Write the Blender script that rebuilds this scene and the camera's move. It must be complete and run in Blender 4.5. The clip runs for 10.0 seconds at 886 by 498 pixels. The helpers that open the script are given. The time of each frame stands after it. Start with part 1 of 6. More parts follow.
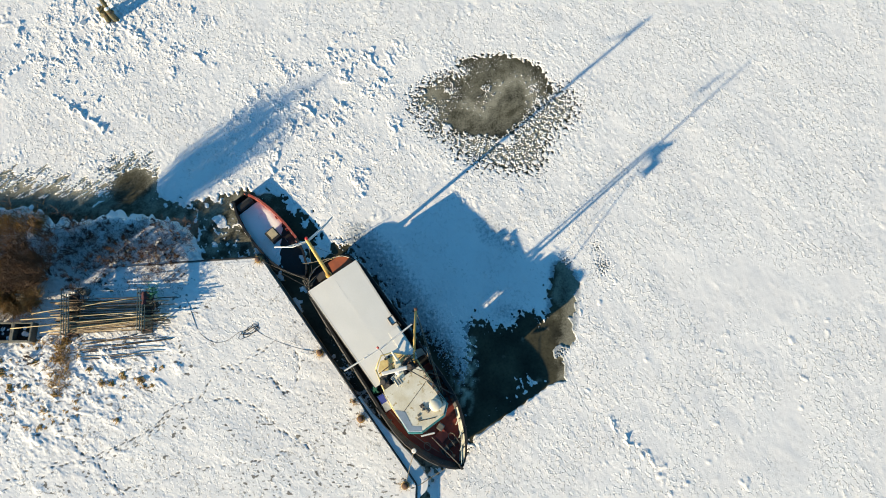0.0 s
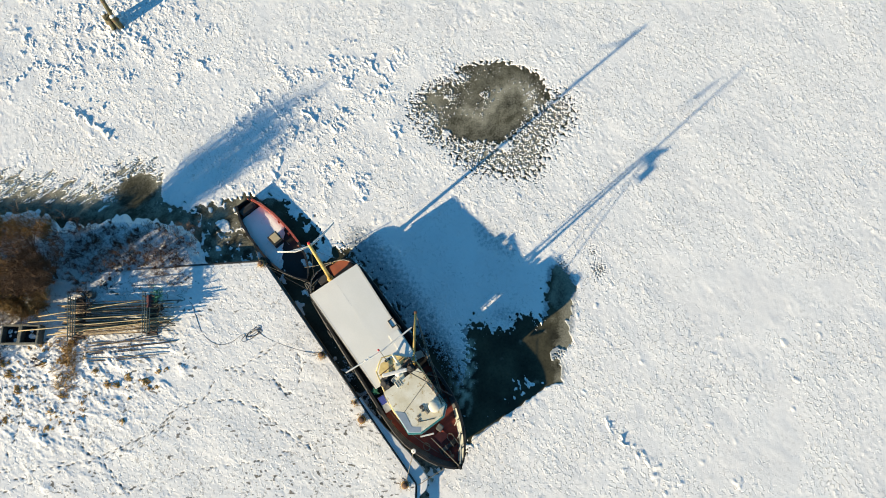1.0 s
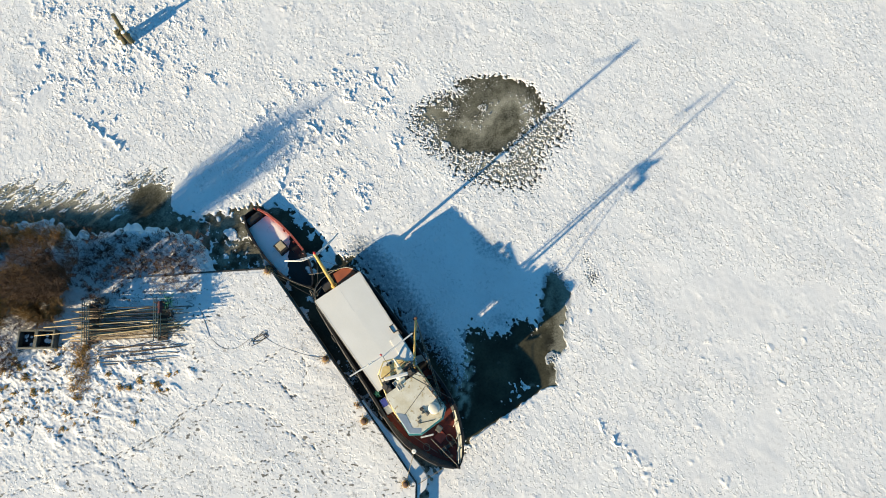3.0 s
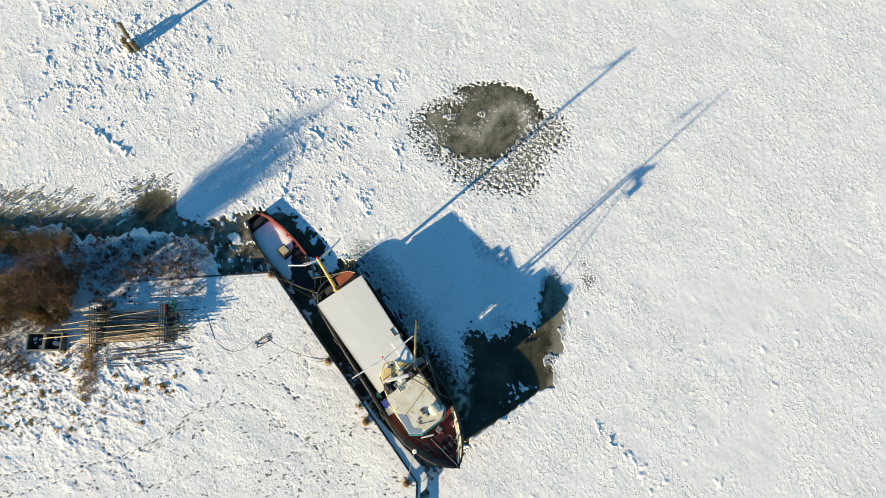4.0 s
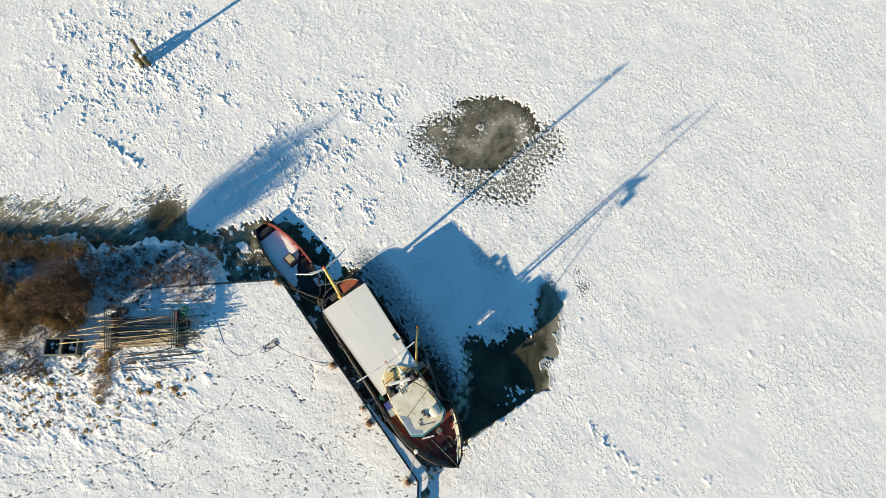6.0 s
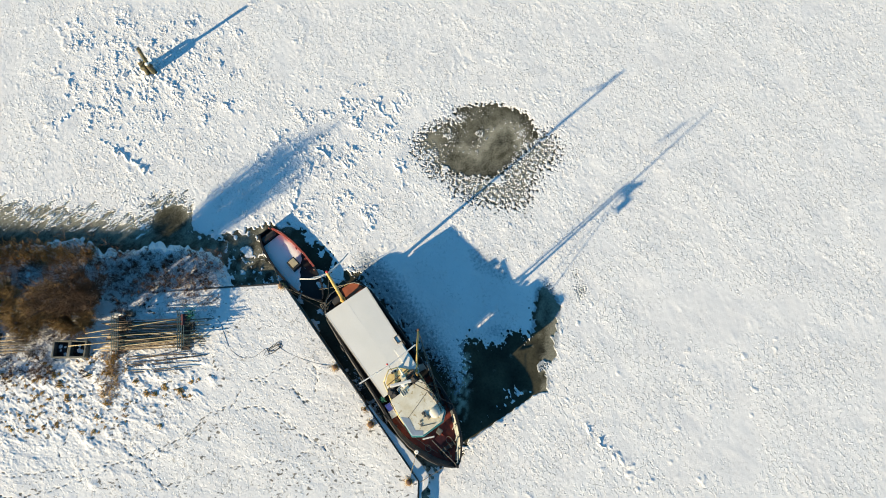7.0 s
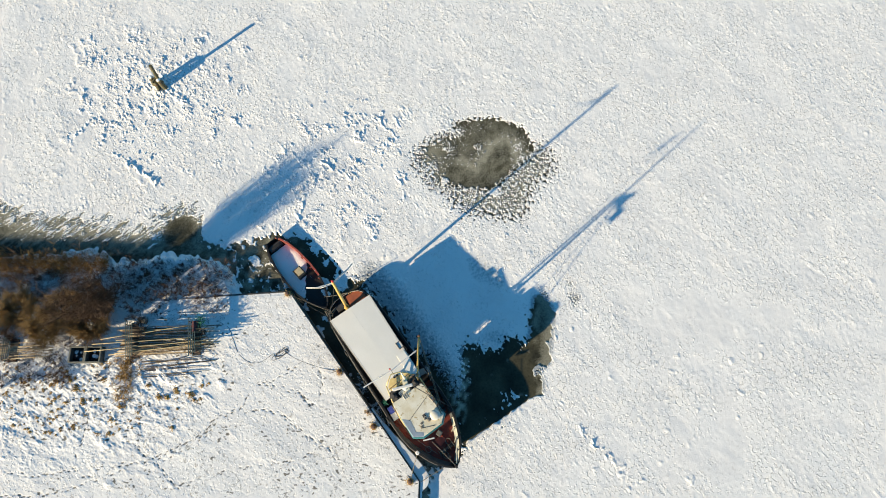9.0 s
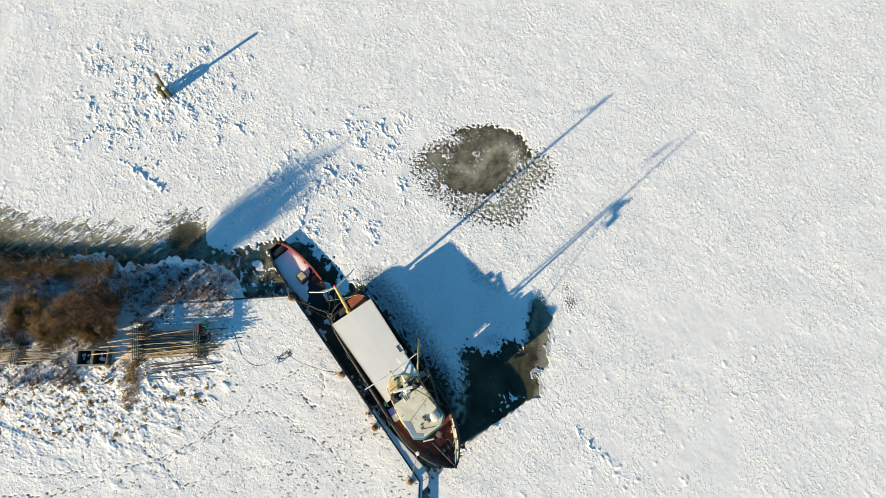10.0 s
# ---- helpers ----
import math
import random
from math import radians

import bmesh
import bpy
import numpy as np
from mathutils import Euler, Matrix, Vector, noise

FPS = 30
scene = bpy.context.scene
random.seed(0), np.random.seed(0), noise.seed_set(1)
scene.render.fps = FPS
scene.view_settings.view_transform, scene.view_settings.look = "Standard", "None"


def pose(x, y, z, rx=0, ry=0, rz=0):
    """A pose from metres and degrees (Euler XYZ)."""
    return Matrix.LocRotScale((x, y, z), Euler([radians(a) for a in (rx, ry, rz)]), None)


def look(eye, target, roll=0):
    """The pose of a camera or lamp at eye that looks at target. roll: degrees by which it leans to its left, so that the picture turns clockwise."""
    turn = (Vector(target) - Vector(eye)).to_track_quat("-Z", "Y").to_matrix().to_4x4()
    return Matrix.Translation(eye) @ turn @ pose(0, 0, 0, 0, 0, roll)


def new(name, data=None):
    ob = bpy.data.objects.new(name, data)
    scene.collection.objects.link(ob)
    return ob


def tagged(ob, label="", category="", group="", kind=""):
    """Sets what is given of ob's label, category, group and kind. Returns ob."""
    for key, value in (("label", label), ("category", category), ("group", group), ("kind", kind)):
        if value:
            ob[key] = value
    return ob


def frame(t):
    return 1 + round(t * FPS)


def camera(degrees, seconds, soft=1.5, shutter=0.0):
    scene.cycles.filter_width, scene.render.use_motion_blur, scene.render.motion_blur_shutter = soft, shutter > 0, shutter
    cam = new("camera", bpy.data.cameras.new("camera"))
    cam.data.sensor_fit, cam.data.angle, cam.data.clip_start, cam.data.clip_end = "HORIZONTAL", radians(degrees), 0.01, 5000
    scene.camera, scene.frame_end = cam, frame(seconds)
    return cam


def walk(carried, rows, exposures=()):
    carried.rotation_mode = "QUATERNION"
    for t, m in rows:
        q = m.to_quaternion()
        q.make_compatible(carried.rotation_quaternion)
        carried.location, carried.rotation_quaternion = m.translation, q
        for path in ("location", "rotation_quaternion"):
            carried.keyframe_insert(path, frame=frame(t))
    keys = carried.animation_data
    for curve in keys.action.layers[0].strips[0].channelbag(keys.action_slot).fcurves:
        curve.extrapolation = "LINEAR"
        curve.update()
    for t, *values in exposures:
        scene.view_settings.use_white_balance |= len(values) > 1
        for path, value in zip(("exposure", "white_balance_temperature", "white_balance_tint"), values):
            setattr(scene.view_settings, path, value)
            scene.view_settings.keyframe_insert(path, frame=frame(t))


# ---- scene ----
cam = camera(73.65, 10.0, soft=0.95)
PATH = [
    (0, 0.000, 0.000, 39.800, 16.342, -0.840, 0.000),
    (0.5, 0.008, -0.009, 40.201, 16.393, -0.865, 0.015),
    (1, 0.012, -0.019, 40.609, 16.443, -0.887, 0.028),
    (1.5, 0.014, -0.030, 41.026, 16.491, -0.904, 0.037),
    (2, 0.012, -0.042, 41.451, 16.539, -0.918, 0.044),
    (2.5, 0.008, -0.055, 41.883, 16.588, -0.929, 0.049),
    (3.25, -0.002, -0.076, 42.547, 16.662, -0.942, 0.052),
    (4, -0.015, -0.101, 43.229, 16.739, -0.949, 0.051),
    (4.5, -0.025, -0.120, 43.693, 16.793, -0.953, 0.049),
    (5, -0.036, -0.140, 44.166, 16.849, -0.955, 0.046),
    (5.5, -0.047, -0.162, 44.646, 16.909, -0.957, 0.041),
    (6.25, -0.064, -0.200, 45.381, 17.006, -0.960, 0.034),
    (7, -0.080, -0.243, 46.134, 17.112, -0.964, 0.025),
    (7.5, -0.089, -0.276, 46.646, 17.189, -0.968, 0.019),
    (8, -0.098, -0.312, 47.165, 17.272, -0.973, 0.013),
    (8.5, -0.106, -0.351, 47.692, 17.361, -0.980, 0.008),
    (9, -0.112, -0.395, 48.228, 17.457, -0.989, 0.004),
    (9.5, -0.116, -0.442, 48.770, 17.560, -1.001, -0.000),
    (10, -0.118, -0.495, 49.321, 17.671, -1.016, -0.003),
]
walk(cam, [(t, pose(x, y, z, rx, ry, rz)) for t, x, y, z, rx, ry, rz in PATH])

# ---- world, sun, exposure ----
SUN_UP, SUN_TO = radians(15.8), radians(41.7)
world = bpy.data.worlds.new("world")
scene.world = world
world.use_nodes = True
wn = world.node_tree.nodes
sky = wn.new("ShaderNodeTexSky")
sky.sky_type, sky.sun_disc = "NISHITA", False
sky.sun_elevation = SUN_UP
sky.sun_rotation = math.atan2(-math.cos(SUN_TO), -math.sin(SUN_TO)) % (2 * math.pi)
sky.air_density, sky.dust_density, sky.ozone_density = 1.0, 0.0, 4.0
wn["Background"].inputs["Strength"].default_value = 0.090
deep = wn.new("ShaderNodeHueSaturation")
deep.inputs["Hue"].default_value, deep.inputs["Saturation"].default_value = 0.488, 1.17
world.node_tree.links.new(sky.outputs[0], deep.inputs["Color"])
world.node_tree.links.new(deep.outputs[0], wn["Background"].inputs["Color"])
sun = new("sun", bpy.data.lights.new("sun", "SUN"))
sun.data.energy, sun.data.angle, sun.data.color = 5.2, radians(0.55), (1.0, 0.820, 0.548)
sun.matrix_world = look((0, 0, 60), (math.cos(SUN_TO) * math.cos(SUN_UP), math.sin(SUN_TO) * math.cos(SUN_UP), 60 - math.sin(SUN_UP)))
scene.view_settings.exposure = 0.980


# ---- materials ----
def shade(name, colour, rough=0.6, metal=0.0, second=None, scale=3.0, detail_scale=40.0, grain=0.12, bump=0.15, spots=None, spec=0.5, space="Object"):
    """A surface in two tones: large stains between colour and second, fine grain over it, fine relief, and spots of wear in a third colour."""
    m = bpy.data.materials.new(name)
    m.use_nodes = True
    nt = m.node_tree
    b = nt.nodes["Principled BSDF"]
    b.inputs["Metallic"].default_value = metal
    b.inputs["Specular IOR Level"].default_value = spec
    co = nt.nodes.new("ShaderNodeTexCoord")
    second = second or tuple(c * 0.75 for c in colour)

    def tex(s, detail):
        n = nt.nodes.new("ShaderNodeTexNoise")
        n.inputs["Scale"].default_value, n.inputs["Detail"].default_value = s, detail
        nt.links.new(co.outputs[space], n.inputs["Vector"])
        return n

    def ramp(src, a, b_, lo=0.0, hi=1.0):
        n = nt.nodes.new("ShaderNodeMapRange")
        n.inputs["From Min"].default_value, n.inputs["From Max"].default_value = a, b_
        n.inputs["To Min"].default_value, n.inputs["To Max"].default_value = lo, hi
        nt.links.new(src, n.inputs["Value"])
        return n.outputs[0]

    def mix(fac, a, b_, mode="MIX"):
        n = nt.nodes.new("ShaderNodeMix")
        n.data_type, n.blend_type = "RGBA", mode
        for sock, v in ((0, fac), (6, a), (7, b_)):
            if isinstance(v, (tuple, float)):
                n.inputs[sock].default_value = (*v, 1) if isinstance(v, tuple) else v
            else:
                nt.links.new(v, n.inputs[sock])
        return n.outputs[2]

    large, fine = tex(scale, 5), tex(detail_scale, 4)
    col = mix(ramp(large.outputs["Fac"], 0.38, 0.66), tuple(colour), tuple(second))
    col = mix(1.0, col, mix(ramp(fine.outputs["Fac"], 0.3, 0.7), (1 - grain,) * 3, (1.0,) * 3), "MULTIPLY")
    if spots:
        s = tex(scale * 2.7, 8)
        col = mix(ramp(s.outputs["Fac"], spots[3], spots[3] + 0.08), col, tuple(spots[:3]))
    nt.links.new(col, b.inputs["Base Color"])
    nt.links.new(ramp(fine.outputs["Fac"], 0.3, 0.7, max(rough - 0.12, 0.02), min(rough + 0.12, 1)), b.inputs["Roughness"])
    if bump:
        n = nt.nodes.new("ShaderNodeBump")
        n.inputs["Strength"].default_value, n.inputs["Distance"].default_value = bump, 0.02
        nt.links.new(fine.outputs["Fac"], n.inputs["Height"])
        nt.links.new(n.outputs[0], b.inputs["Normal"])
    return m




def snow_surface(name, lift, smooth=0.15, dark_marks=0.35, stain=(0.30, 0.33, 0.35)):
    """Wind-crusted snow: clods and pits with a gentle windward and a steep lee side, in patches, grey where it is wet and thin."""
    m = bpy.data.materials.new(name)
    m.use_nodes = True
    nt = m.node_tree
    b = nt.nodes["Principled BSDF"]
    b.inputs["Roughness"].default_value, b.inputs["Specular IOR Level"].default_value = 0.8, 0.15
    co = nt.nodes.new("ShaderNodeTexCoord")

    def noise_at(scale, detail, rough, vector=None, bend=0.0):
        n = nt.nodes.new("ShaderNodeTexNoise")
        for key, v in (("Scale", scale), ("Detail", detail), ("Roughness", rough), ("Distortion", bend)):
            n.inputs[key].default_value = v
        nt.links.new(vector or co.outputs["Object"], n.inputs["Vector"])
        return n.outputs["Fac"]

    def spread(value, lo, hi, to_lo=0.0, to_hi=1.0):
        r = nt.nodes.new("ShaderNodeMapRange")
        r.interpolation_type = "SMOOTHSTEP"
        for key, v in (("From Min", lo), ("From Max", hi), ("To Min", to_lo), ("To Max", to_hi)):
            r.inputs[key].default_value = v
        nt.links.new(value, r.inputs["Value"])
        return r.outputs[0]

    def calc(kind, *values):
        n = nt.nodes.new("ShaderNodeMath")
        n.operation = kind
        for sock, v in zip(n.inputs, values):
            if isinstance(v, float):
                sock.default_value = v
            else:
                nt.links.new(v, sock)
        return n.outputs[0]

    def drifted(scale, far):
        """Coordinates pushed against the light by a noise, so that crests lean over."""
        n = noise_at(scale, 1.0, 0.5)
        push = nt.nodes.new("ShaderNodeVectorMath")
        push.operation = "SCALE"
        push.inputs[0].default_value = (-math.cos(SUN_TO) * far, -math.sin(SUN_TO) * far, 0)
        nt.links.new(calc("SUBTRACT", n, 0.5), push.inputs["Scale"])
        add = nt.nodes.new("ShaderNodeVectorMath")
        nt.links.new(co.outputs["Object"], add.inputs[0])
        nt.links.new(push.outputs[0], add.inputs[1])
        wind = nt.nodes.new("ShaderNodeMapping")
        wind.vector_type = "TEXTURE"
        wind.inputs["Rotation"].default_value = (0, 0, math.radians(128))
        wind.inputs["Scale"].default_value = (1.6, 1.0, 1.0)
        nt.links.new(add.outputs[0], wind.inputs["Vector"])
        return wind.outputs["Vector"]

    def named(key):
        n = nt.nodes.new("ShaderNodeAttribute")
        n.attribute_name = key
        return n.outputs["Fac"]

    patches = calc("MULTIPLY", spread(noise_at(0.33, 4.0, 0.5), 0.36, 0.58, smooth, 1.0), named("crust"))
    lean = drifted(4.6, 0.40)
    clods = calc("MULTIPLY", noise_at(2.6, 2.0, 0.5, lean), 0.030 * lift)
    lumps = calc("MULTIPLY", spread(noise_at(5.2, 3.0, 0.55, lean), 0.575, 0.655), 0.028 * lift)
    pits = calc("MULTIPLY", spread(noise_at(6.4, 3.0, 0.55, drifted(6.0, 0.2)), 0.41, 0.33), -0.034 * lift)
    grain = calc("MULTIPLY", noise_at(17.0, 2.0, 0.55), 0.008 * lift)
    height = calc("ADD", calc("MULTIPLY", calc("ADD", calc("ADD", clods, lumps), pits), patches), grain)
    p = nt.nodes.new("ShaderNodeBump")
    p.inputs["Strength"].default_value, p.inputs["Distance"].default_value = 1.0, 1.0
    nt.links.new(height, p.inputs["Height"])
    nt.links.new(p.outputs[0], b.inputs["Normal"])

    def mix(fac, one, two):
        n = nt.nodes.new("ShaderNodeMix")
        n.data_type = "RGBA"
        nt.links.new(fac, n.inputs[0])
        for sock, v in ((6, one), (7, two)):
            if isinstance(v, tuple):
                n.inputs[sock].default_value = (*v, 1)
            else:
                nt.links.new(v, n.inputs[sock])
        return n.outputs[2]

    tone = mix(spread(noise_at(0.3, 5.0, 0.55), 0.36, 0.66), (0.80, 0.795, 0.775), (0.755, 0.75, 0.735))
    specks = calc("MULTIPLY", spread(noise_at(6.0, 4.0, 0.65, lean), 0.55, 0.62, 0.0, dark_marks), calc("ADD", 0.15, calc("MULTIPLY", 0.85, spread(noise_at(0.55, 3.0, 0.55), 0.46, 0.62))))
    tone = mix(specks, tone, (0.36, 0.35, 0.325))
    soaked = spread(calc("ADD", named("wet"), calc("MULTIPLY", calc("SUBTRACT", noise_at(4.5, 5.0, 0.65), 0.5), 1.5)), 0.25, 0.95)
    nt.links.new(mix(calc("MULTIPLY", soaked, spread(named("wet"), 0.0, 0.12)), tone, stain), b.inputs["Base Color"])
    return m


SNOW = snow_surface("snow", 1.0)
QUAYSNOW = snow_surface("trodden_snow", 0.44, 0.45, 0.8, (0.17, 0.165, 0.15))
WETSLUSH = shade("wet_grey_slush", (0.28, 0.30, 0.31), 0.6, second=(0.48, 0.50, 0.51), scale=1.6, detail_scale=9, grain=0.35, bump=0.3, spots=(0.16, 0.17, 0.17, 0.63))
ICE = shade("dark_ice", (0.034, 0.034, 0.025), 0.36, second=(0.085, 0.080, 0.052), scale=0.45, detail_scale=6.0, grain=0.3, bump=0.08, spots=(0.13, 0.12, 0.09, 0.66), spec=0.06)


def frosted(m, pale):
    """Thin snow blown over ice: a pale dusting, broken up into specks, where the surface carries frost."""
    nt = m.node_tree
    b = nt.nodes["Principled BSDF"]
    base = b.inputs["Base Color"].links[0].from_socket
    co, keep, mix = nt.nodes.new("ShaderNodeTexCoord"), nt.nodes.new("ShaderNodeAttribute"), nt.nodes.new("ShaderNodeMix")
    keep.attribute_name = "frost"
    fac = keep.outputs["Fac"]
    for scale, weight in ((1.4, 0.20), (9.0, 0.85)):
        n, k = nt.nodes.new("ShaderNodeTexNoise"), nt.nodes.new("ShaderNodeMath")
        n.inputs["Scale"].default_value, n.inputs["Detail"].default_value, n.inputs["Roughness"].default_value = scale, 5.0, 0.65
        nt.links.new(co.outputs["Object"], n.inputs["Vector"])
        k.operation = "MULTIPLY_ADD"
        k.inputs[1].default_value = weight
        add = nt.nodes.new("ShaderNodeMath")
        add.inputs[1].default_value = -0.5 * weight
        nt.links.new(fac, add.inputs[0])
        nt.links.new(n.outputs["Fac"], k.inputs[0])
        nt.links.new(add.outputs[0], k.inputs[2])
        fac = k.outputs[0]
    r, gate = nt.nodes.new("ShaderNodeMapRange"), nt.nodes.new("ShaderNodeMapRange")
    r.inputs["From Min"].default_value, r.inputs["From Max"].default_value = 0.0, 1.0
    gate.inputs["From Max"].default_value = 0.15
    both = nt.nodes.new("ShaderNodeMath")
    both.operation = "MULTIPLY"
    nt.links.new(fac, r.inputs["Value"])
    nt.links.new(keep.outputs["Fac"], gate.inputs["Value"])
    nt.links.new(r.outputs[0], both.inputs[0])
    nt.links.new(gate.outputs[0], both.inputs[1])
    mix.data_type = "RGBA"
    nt.links.new(both.outputs[0], mix.inputs[0])
    nt.links.new(base, mix.inputs[6])
    mix.inputs[7].default_value = (*pale, 1)
    nt.links.new(mix.outputs[2], b.inputs["Base Color"])


frosted(ICE, (0.47, 0.45, 0.345))
CONCRETE = shade("concrete", (0.22, 0.20, 0.17), 0.9, second=(0.13, 0.12, 0.10), scale=1.2, detail_scale=30)
RUST = shade("rusty_steel", (0.14, 0.07, 0.04), 0.8, second=(0.07, 0.045, 0.035), scale=4, detail_scale=50)
DARKSTEEL = shade("dark_steel", (0.035, 0.038, 0.042), 0.6, spec=0.3, second=(0.08, 0.07, 0.06), scale=2, detail_scale=40)
HULL = shade("black_hull_paint", (0.014, 0.015, 0.017), 0.6, spec=0.25, second=(0.028, 0.028, 0.027), scale=1.5, detail_scale=30, spots=(0.09, 0.05, 0.03, 0.68))
GREYPAINT = shade("grey_bulwark_paint", (0.07, 0.075, 0.078), 0.6, second=(0.045, 0.047, 0.05), scale=2, detail_scale=35, spots=(0.12, 0.06, 0.035, 0.68))
CREAM = shade("cream_paint", (0.80, 0.77, 0.64), 0.55, second=(0.72, 0.66, 0.48), scale=1.4, detail_scale=40, spots=(0.42, 0.30, 0.13, 0.70))
DECK = shade("red_deck_paint", (0.20, 0.030, 0.016), 0.65, second=(0.13, 0.024, 0.015), scale=1.8, detail_scale=30, spots=(0.07, 0.04, 0.03, 0.64))
RUSTRED = shade("orange_red_deck", (0.40, 0.105, 0.040), 0.7, second=(0.30, 0.085, 0.038), scale=2.5, detail_scale=30)
ROOF = shade("grey_white_roof_sheet", (0.74, 0.72, 0.655), 0.6, second=(0.78, 0.76, 0.70), scale=0.5, detail_scale=12, grain=0.04, bump=0.05)
WHITE = shade("white_paint", (0.72, 0.71, 0.68), 0.45, second=(0.62, 0.60, 0.55), scale=3, detail_scale=40, grain=0.06)
YELLOW = shade("ochre_yellow_paint", (0.62, 0.44, 0.13), 0.5, second=(0.50, 0.33, 0.10), scale=3, detail_scale=40, spots=(0.20, 0.09, 0.04, 0.66))
PALEYELLOW = shade("pale_yellow_paint", (0.74, 0.60, 0.27), 0.5, second=(0.64, 0.48, 0.20), scale=3, detail_scale=40, spots=(0.24, 0.12, 0.05, 0.68))
STAINED = shade("stained_cream_paint", (0.76, 0.73, 0.61), 0.55, second=(0.64, 0.58, 0.42), scale=1.5, detail_scale=26, grain=0.14, spots=(0.42, 0.33, 0.17, 0.60))
TEAL = shade("teal_paint", (0.035, 0.20, 0.22), 0.45, second=(0.03, 0.15, 0.17), scale=3, detail_scale=40)
GLASS = shade("dark_window_glass", (0.02, 0.025, 0.03), 0.08, bump=0, spec=0.6)
REDLAMP = shade("red_lamp", (0.55, 0.03, 0.03), 0.3, bump=0)
ROPE = shade("mooring_rope", (0.24, 0.21, 0.16), 0.9, second=(0.15, 0.13, 0.10), scale=8, detail_scale=120)
DARKROPE = shade("dark_rope", (0.05, 0.05, 0.05), 0.9, scale=8, detail_scale=120)
WOOD = shade("weathered_wood", (0.32, 0.25, 0.16), 0.85, second=(0.18, 0.14, 0.09), scale=3, detail_scale=60)
PILE = shade("mossy_pile_wood", (0.13, 0.115, 0.06), 0.9, second=(0.08, 0.075, 0.04), scale=3, detail_scale=40)
PILETOP = shade("cut_pile_top", (0.55, 0.48, 0.36), 0.9, second=(0.42, 0.36, 0.26), scale=4, detail_scale=60)
BAMBOO = shade("pale_pole_wood", (0.50, 0.38, 0.22), 0.7, second=(0.30, 0.22, 0.13), scale=2, detail_scale=50)
TWIG = shade("brown_twigs", (0.078, 0.040, 0.018), 0.9, second=(0.05, 0.028, 0.015), scale=0.8, detail_scale=20)
DARKTWIG = shade("dark_twigs", (0.05, 0.035, 0.025), 0.9, second=(0.09, 0.06, 0.04), scale=0.8, detail_scale=20)
REED = shade("golden_brown_reeds", (0.36, 0.22, 0.08), 0.9, second=(0.22, 0.125, 0.05), scale=0.8, detail_scale=20)
BANKTWIG = shade("grey_brown_twigs", (0.13, 0.085, 0.065), 0.9, second=(0.085, 0.052, 0.04), scale=0.8, detail_scale=20)
STRAW = shade("straw_grass", (0.44, 0.28, 0.09), 0.9, second=(0.28, 0.17, 0.06), scale=0.8, detail_scale=20)
BLUEPLASTIC = shade("blue_plastic", (0.04, 0.06, 0.30), 0.5)
GREYPLASTIC = shade("grey_plastic", (0.14, 0.14, 0.125), 0.7, second=(0.09, 0.09, 0.08))
BLACK = shade("black_rubber", (0.012, 0.012, 0.012), 0.7)
GREENNET = shade("green_net", (0.02, 0.16, 0.10), 0.9, second=(0.02, 0.10, 0.07), scale=6, detail_scale=60)
BURGUNDY = shade("burgundy_cloth", (0.075, 0.022, 0.028), 0.9)


# ---- building blocks ----
def part(name, bm, material, parent=None, label="", smooth=False):
    """One mesh object from a bmesh, under a thing or a part of it."""
    bmesh.ops.recalc_face_normals(bm, faces=bm.faces)
    me = bpy.data.meshes.new(name)
    bm.to_mesh(me)
    bm.free()
    me.materials.append(material)
    if smooth:
        me.shade_smooth()
    ob = new(name, me)
    if parent:
        ob.parent = parent
    if label:
        ob["label"] = label
    return ob


def thing(name, m, label, category, group="", kind=""):
    ob = new(name)
    ob.matrix_world = m
    return tagged(ob, label, category, group, kind)


def add_box(bm, x0, x1, y0, y1, z0, z1, bevel=0.0, m=None):
    made = bmesh.ops.create_cube(bm, size=1.0)["verts"]
    t = Matrix.Translation(((x0 + x1) / 2, (y0 + y1) / 2, (z0 + z1) / 2)) @ Matrix.Diagonal((x1 - x0, y1 - y0, z1 - z0, 1))
    bmesh.ops.transform(bm, matrix=(m @ t) if m else t, verts=made)
    if bevel:
        edges = list({e for v in made for e in v.link_edges})
        bmesh.ops.bevel(bm, geom=edges, offset=bevel, segments=2, affect="EDGES", profile=0.6)
    return bm


def box(x0, x1, y0, y1, z0, z1, bevel=0.0, m=None):
    return add_box(bmesh.new(), x0, x1, y0, y1, z0, z1, bevel, m)


def add_tube(bm, points, radius, sides=8, taper=1.0, caps=True):
    """A round bar along points; radius at the start, times taper at the end."""
    pts = [Vector(p) for p in points]
    rings = []
    n = len(pts)
    up = Vector((0.13, 0.31, 0.94)).normalized()
    for i, p in enumerate(pts):
        d = (pts[min(i + 1, n - 1)] - pts[max(i - 1, 0)]).normalized()
        a = d.cross(up)
        if a.length < 0.05:
            a = d.cross(Vector((1, 0, 0)))
        a.normalize()
        b = d.cross(a)
        r = radius * (1 + (taper - 1) * i / max(n - 1, 1))
        rings.append([bm.verts.new(p + r * (math.cos(k * 2 * math.pi / sides) * a + math.sin(k * 2 * math.pi / sides) * b)) for k in range(sides)])
    for r0, r1 in zip(rings, rings[1:]):
        for k in range(sides):
            bm.faces.new((r0[k], r0[(k + 1) % sides], r1[(k + 1) % sides], r1[k]))
    if caps:
        bm.faces.new(rings[0]), bm.faces.new(rings[-1][::-1])
    return bm


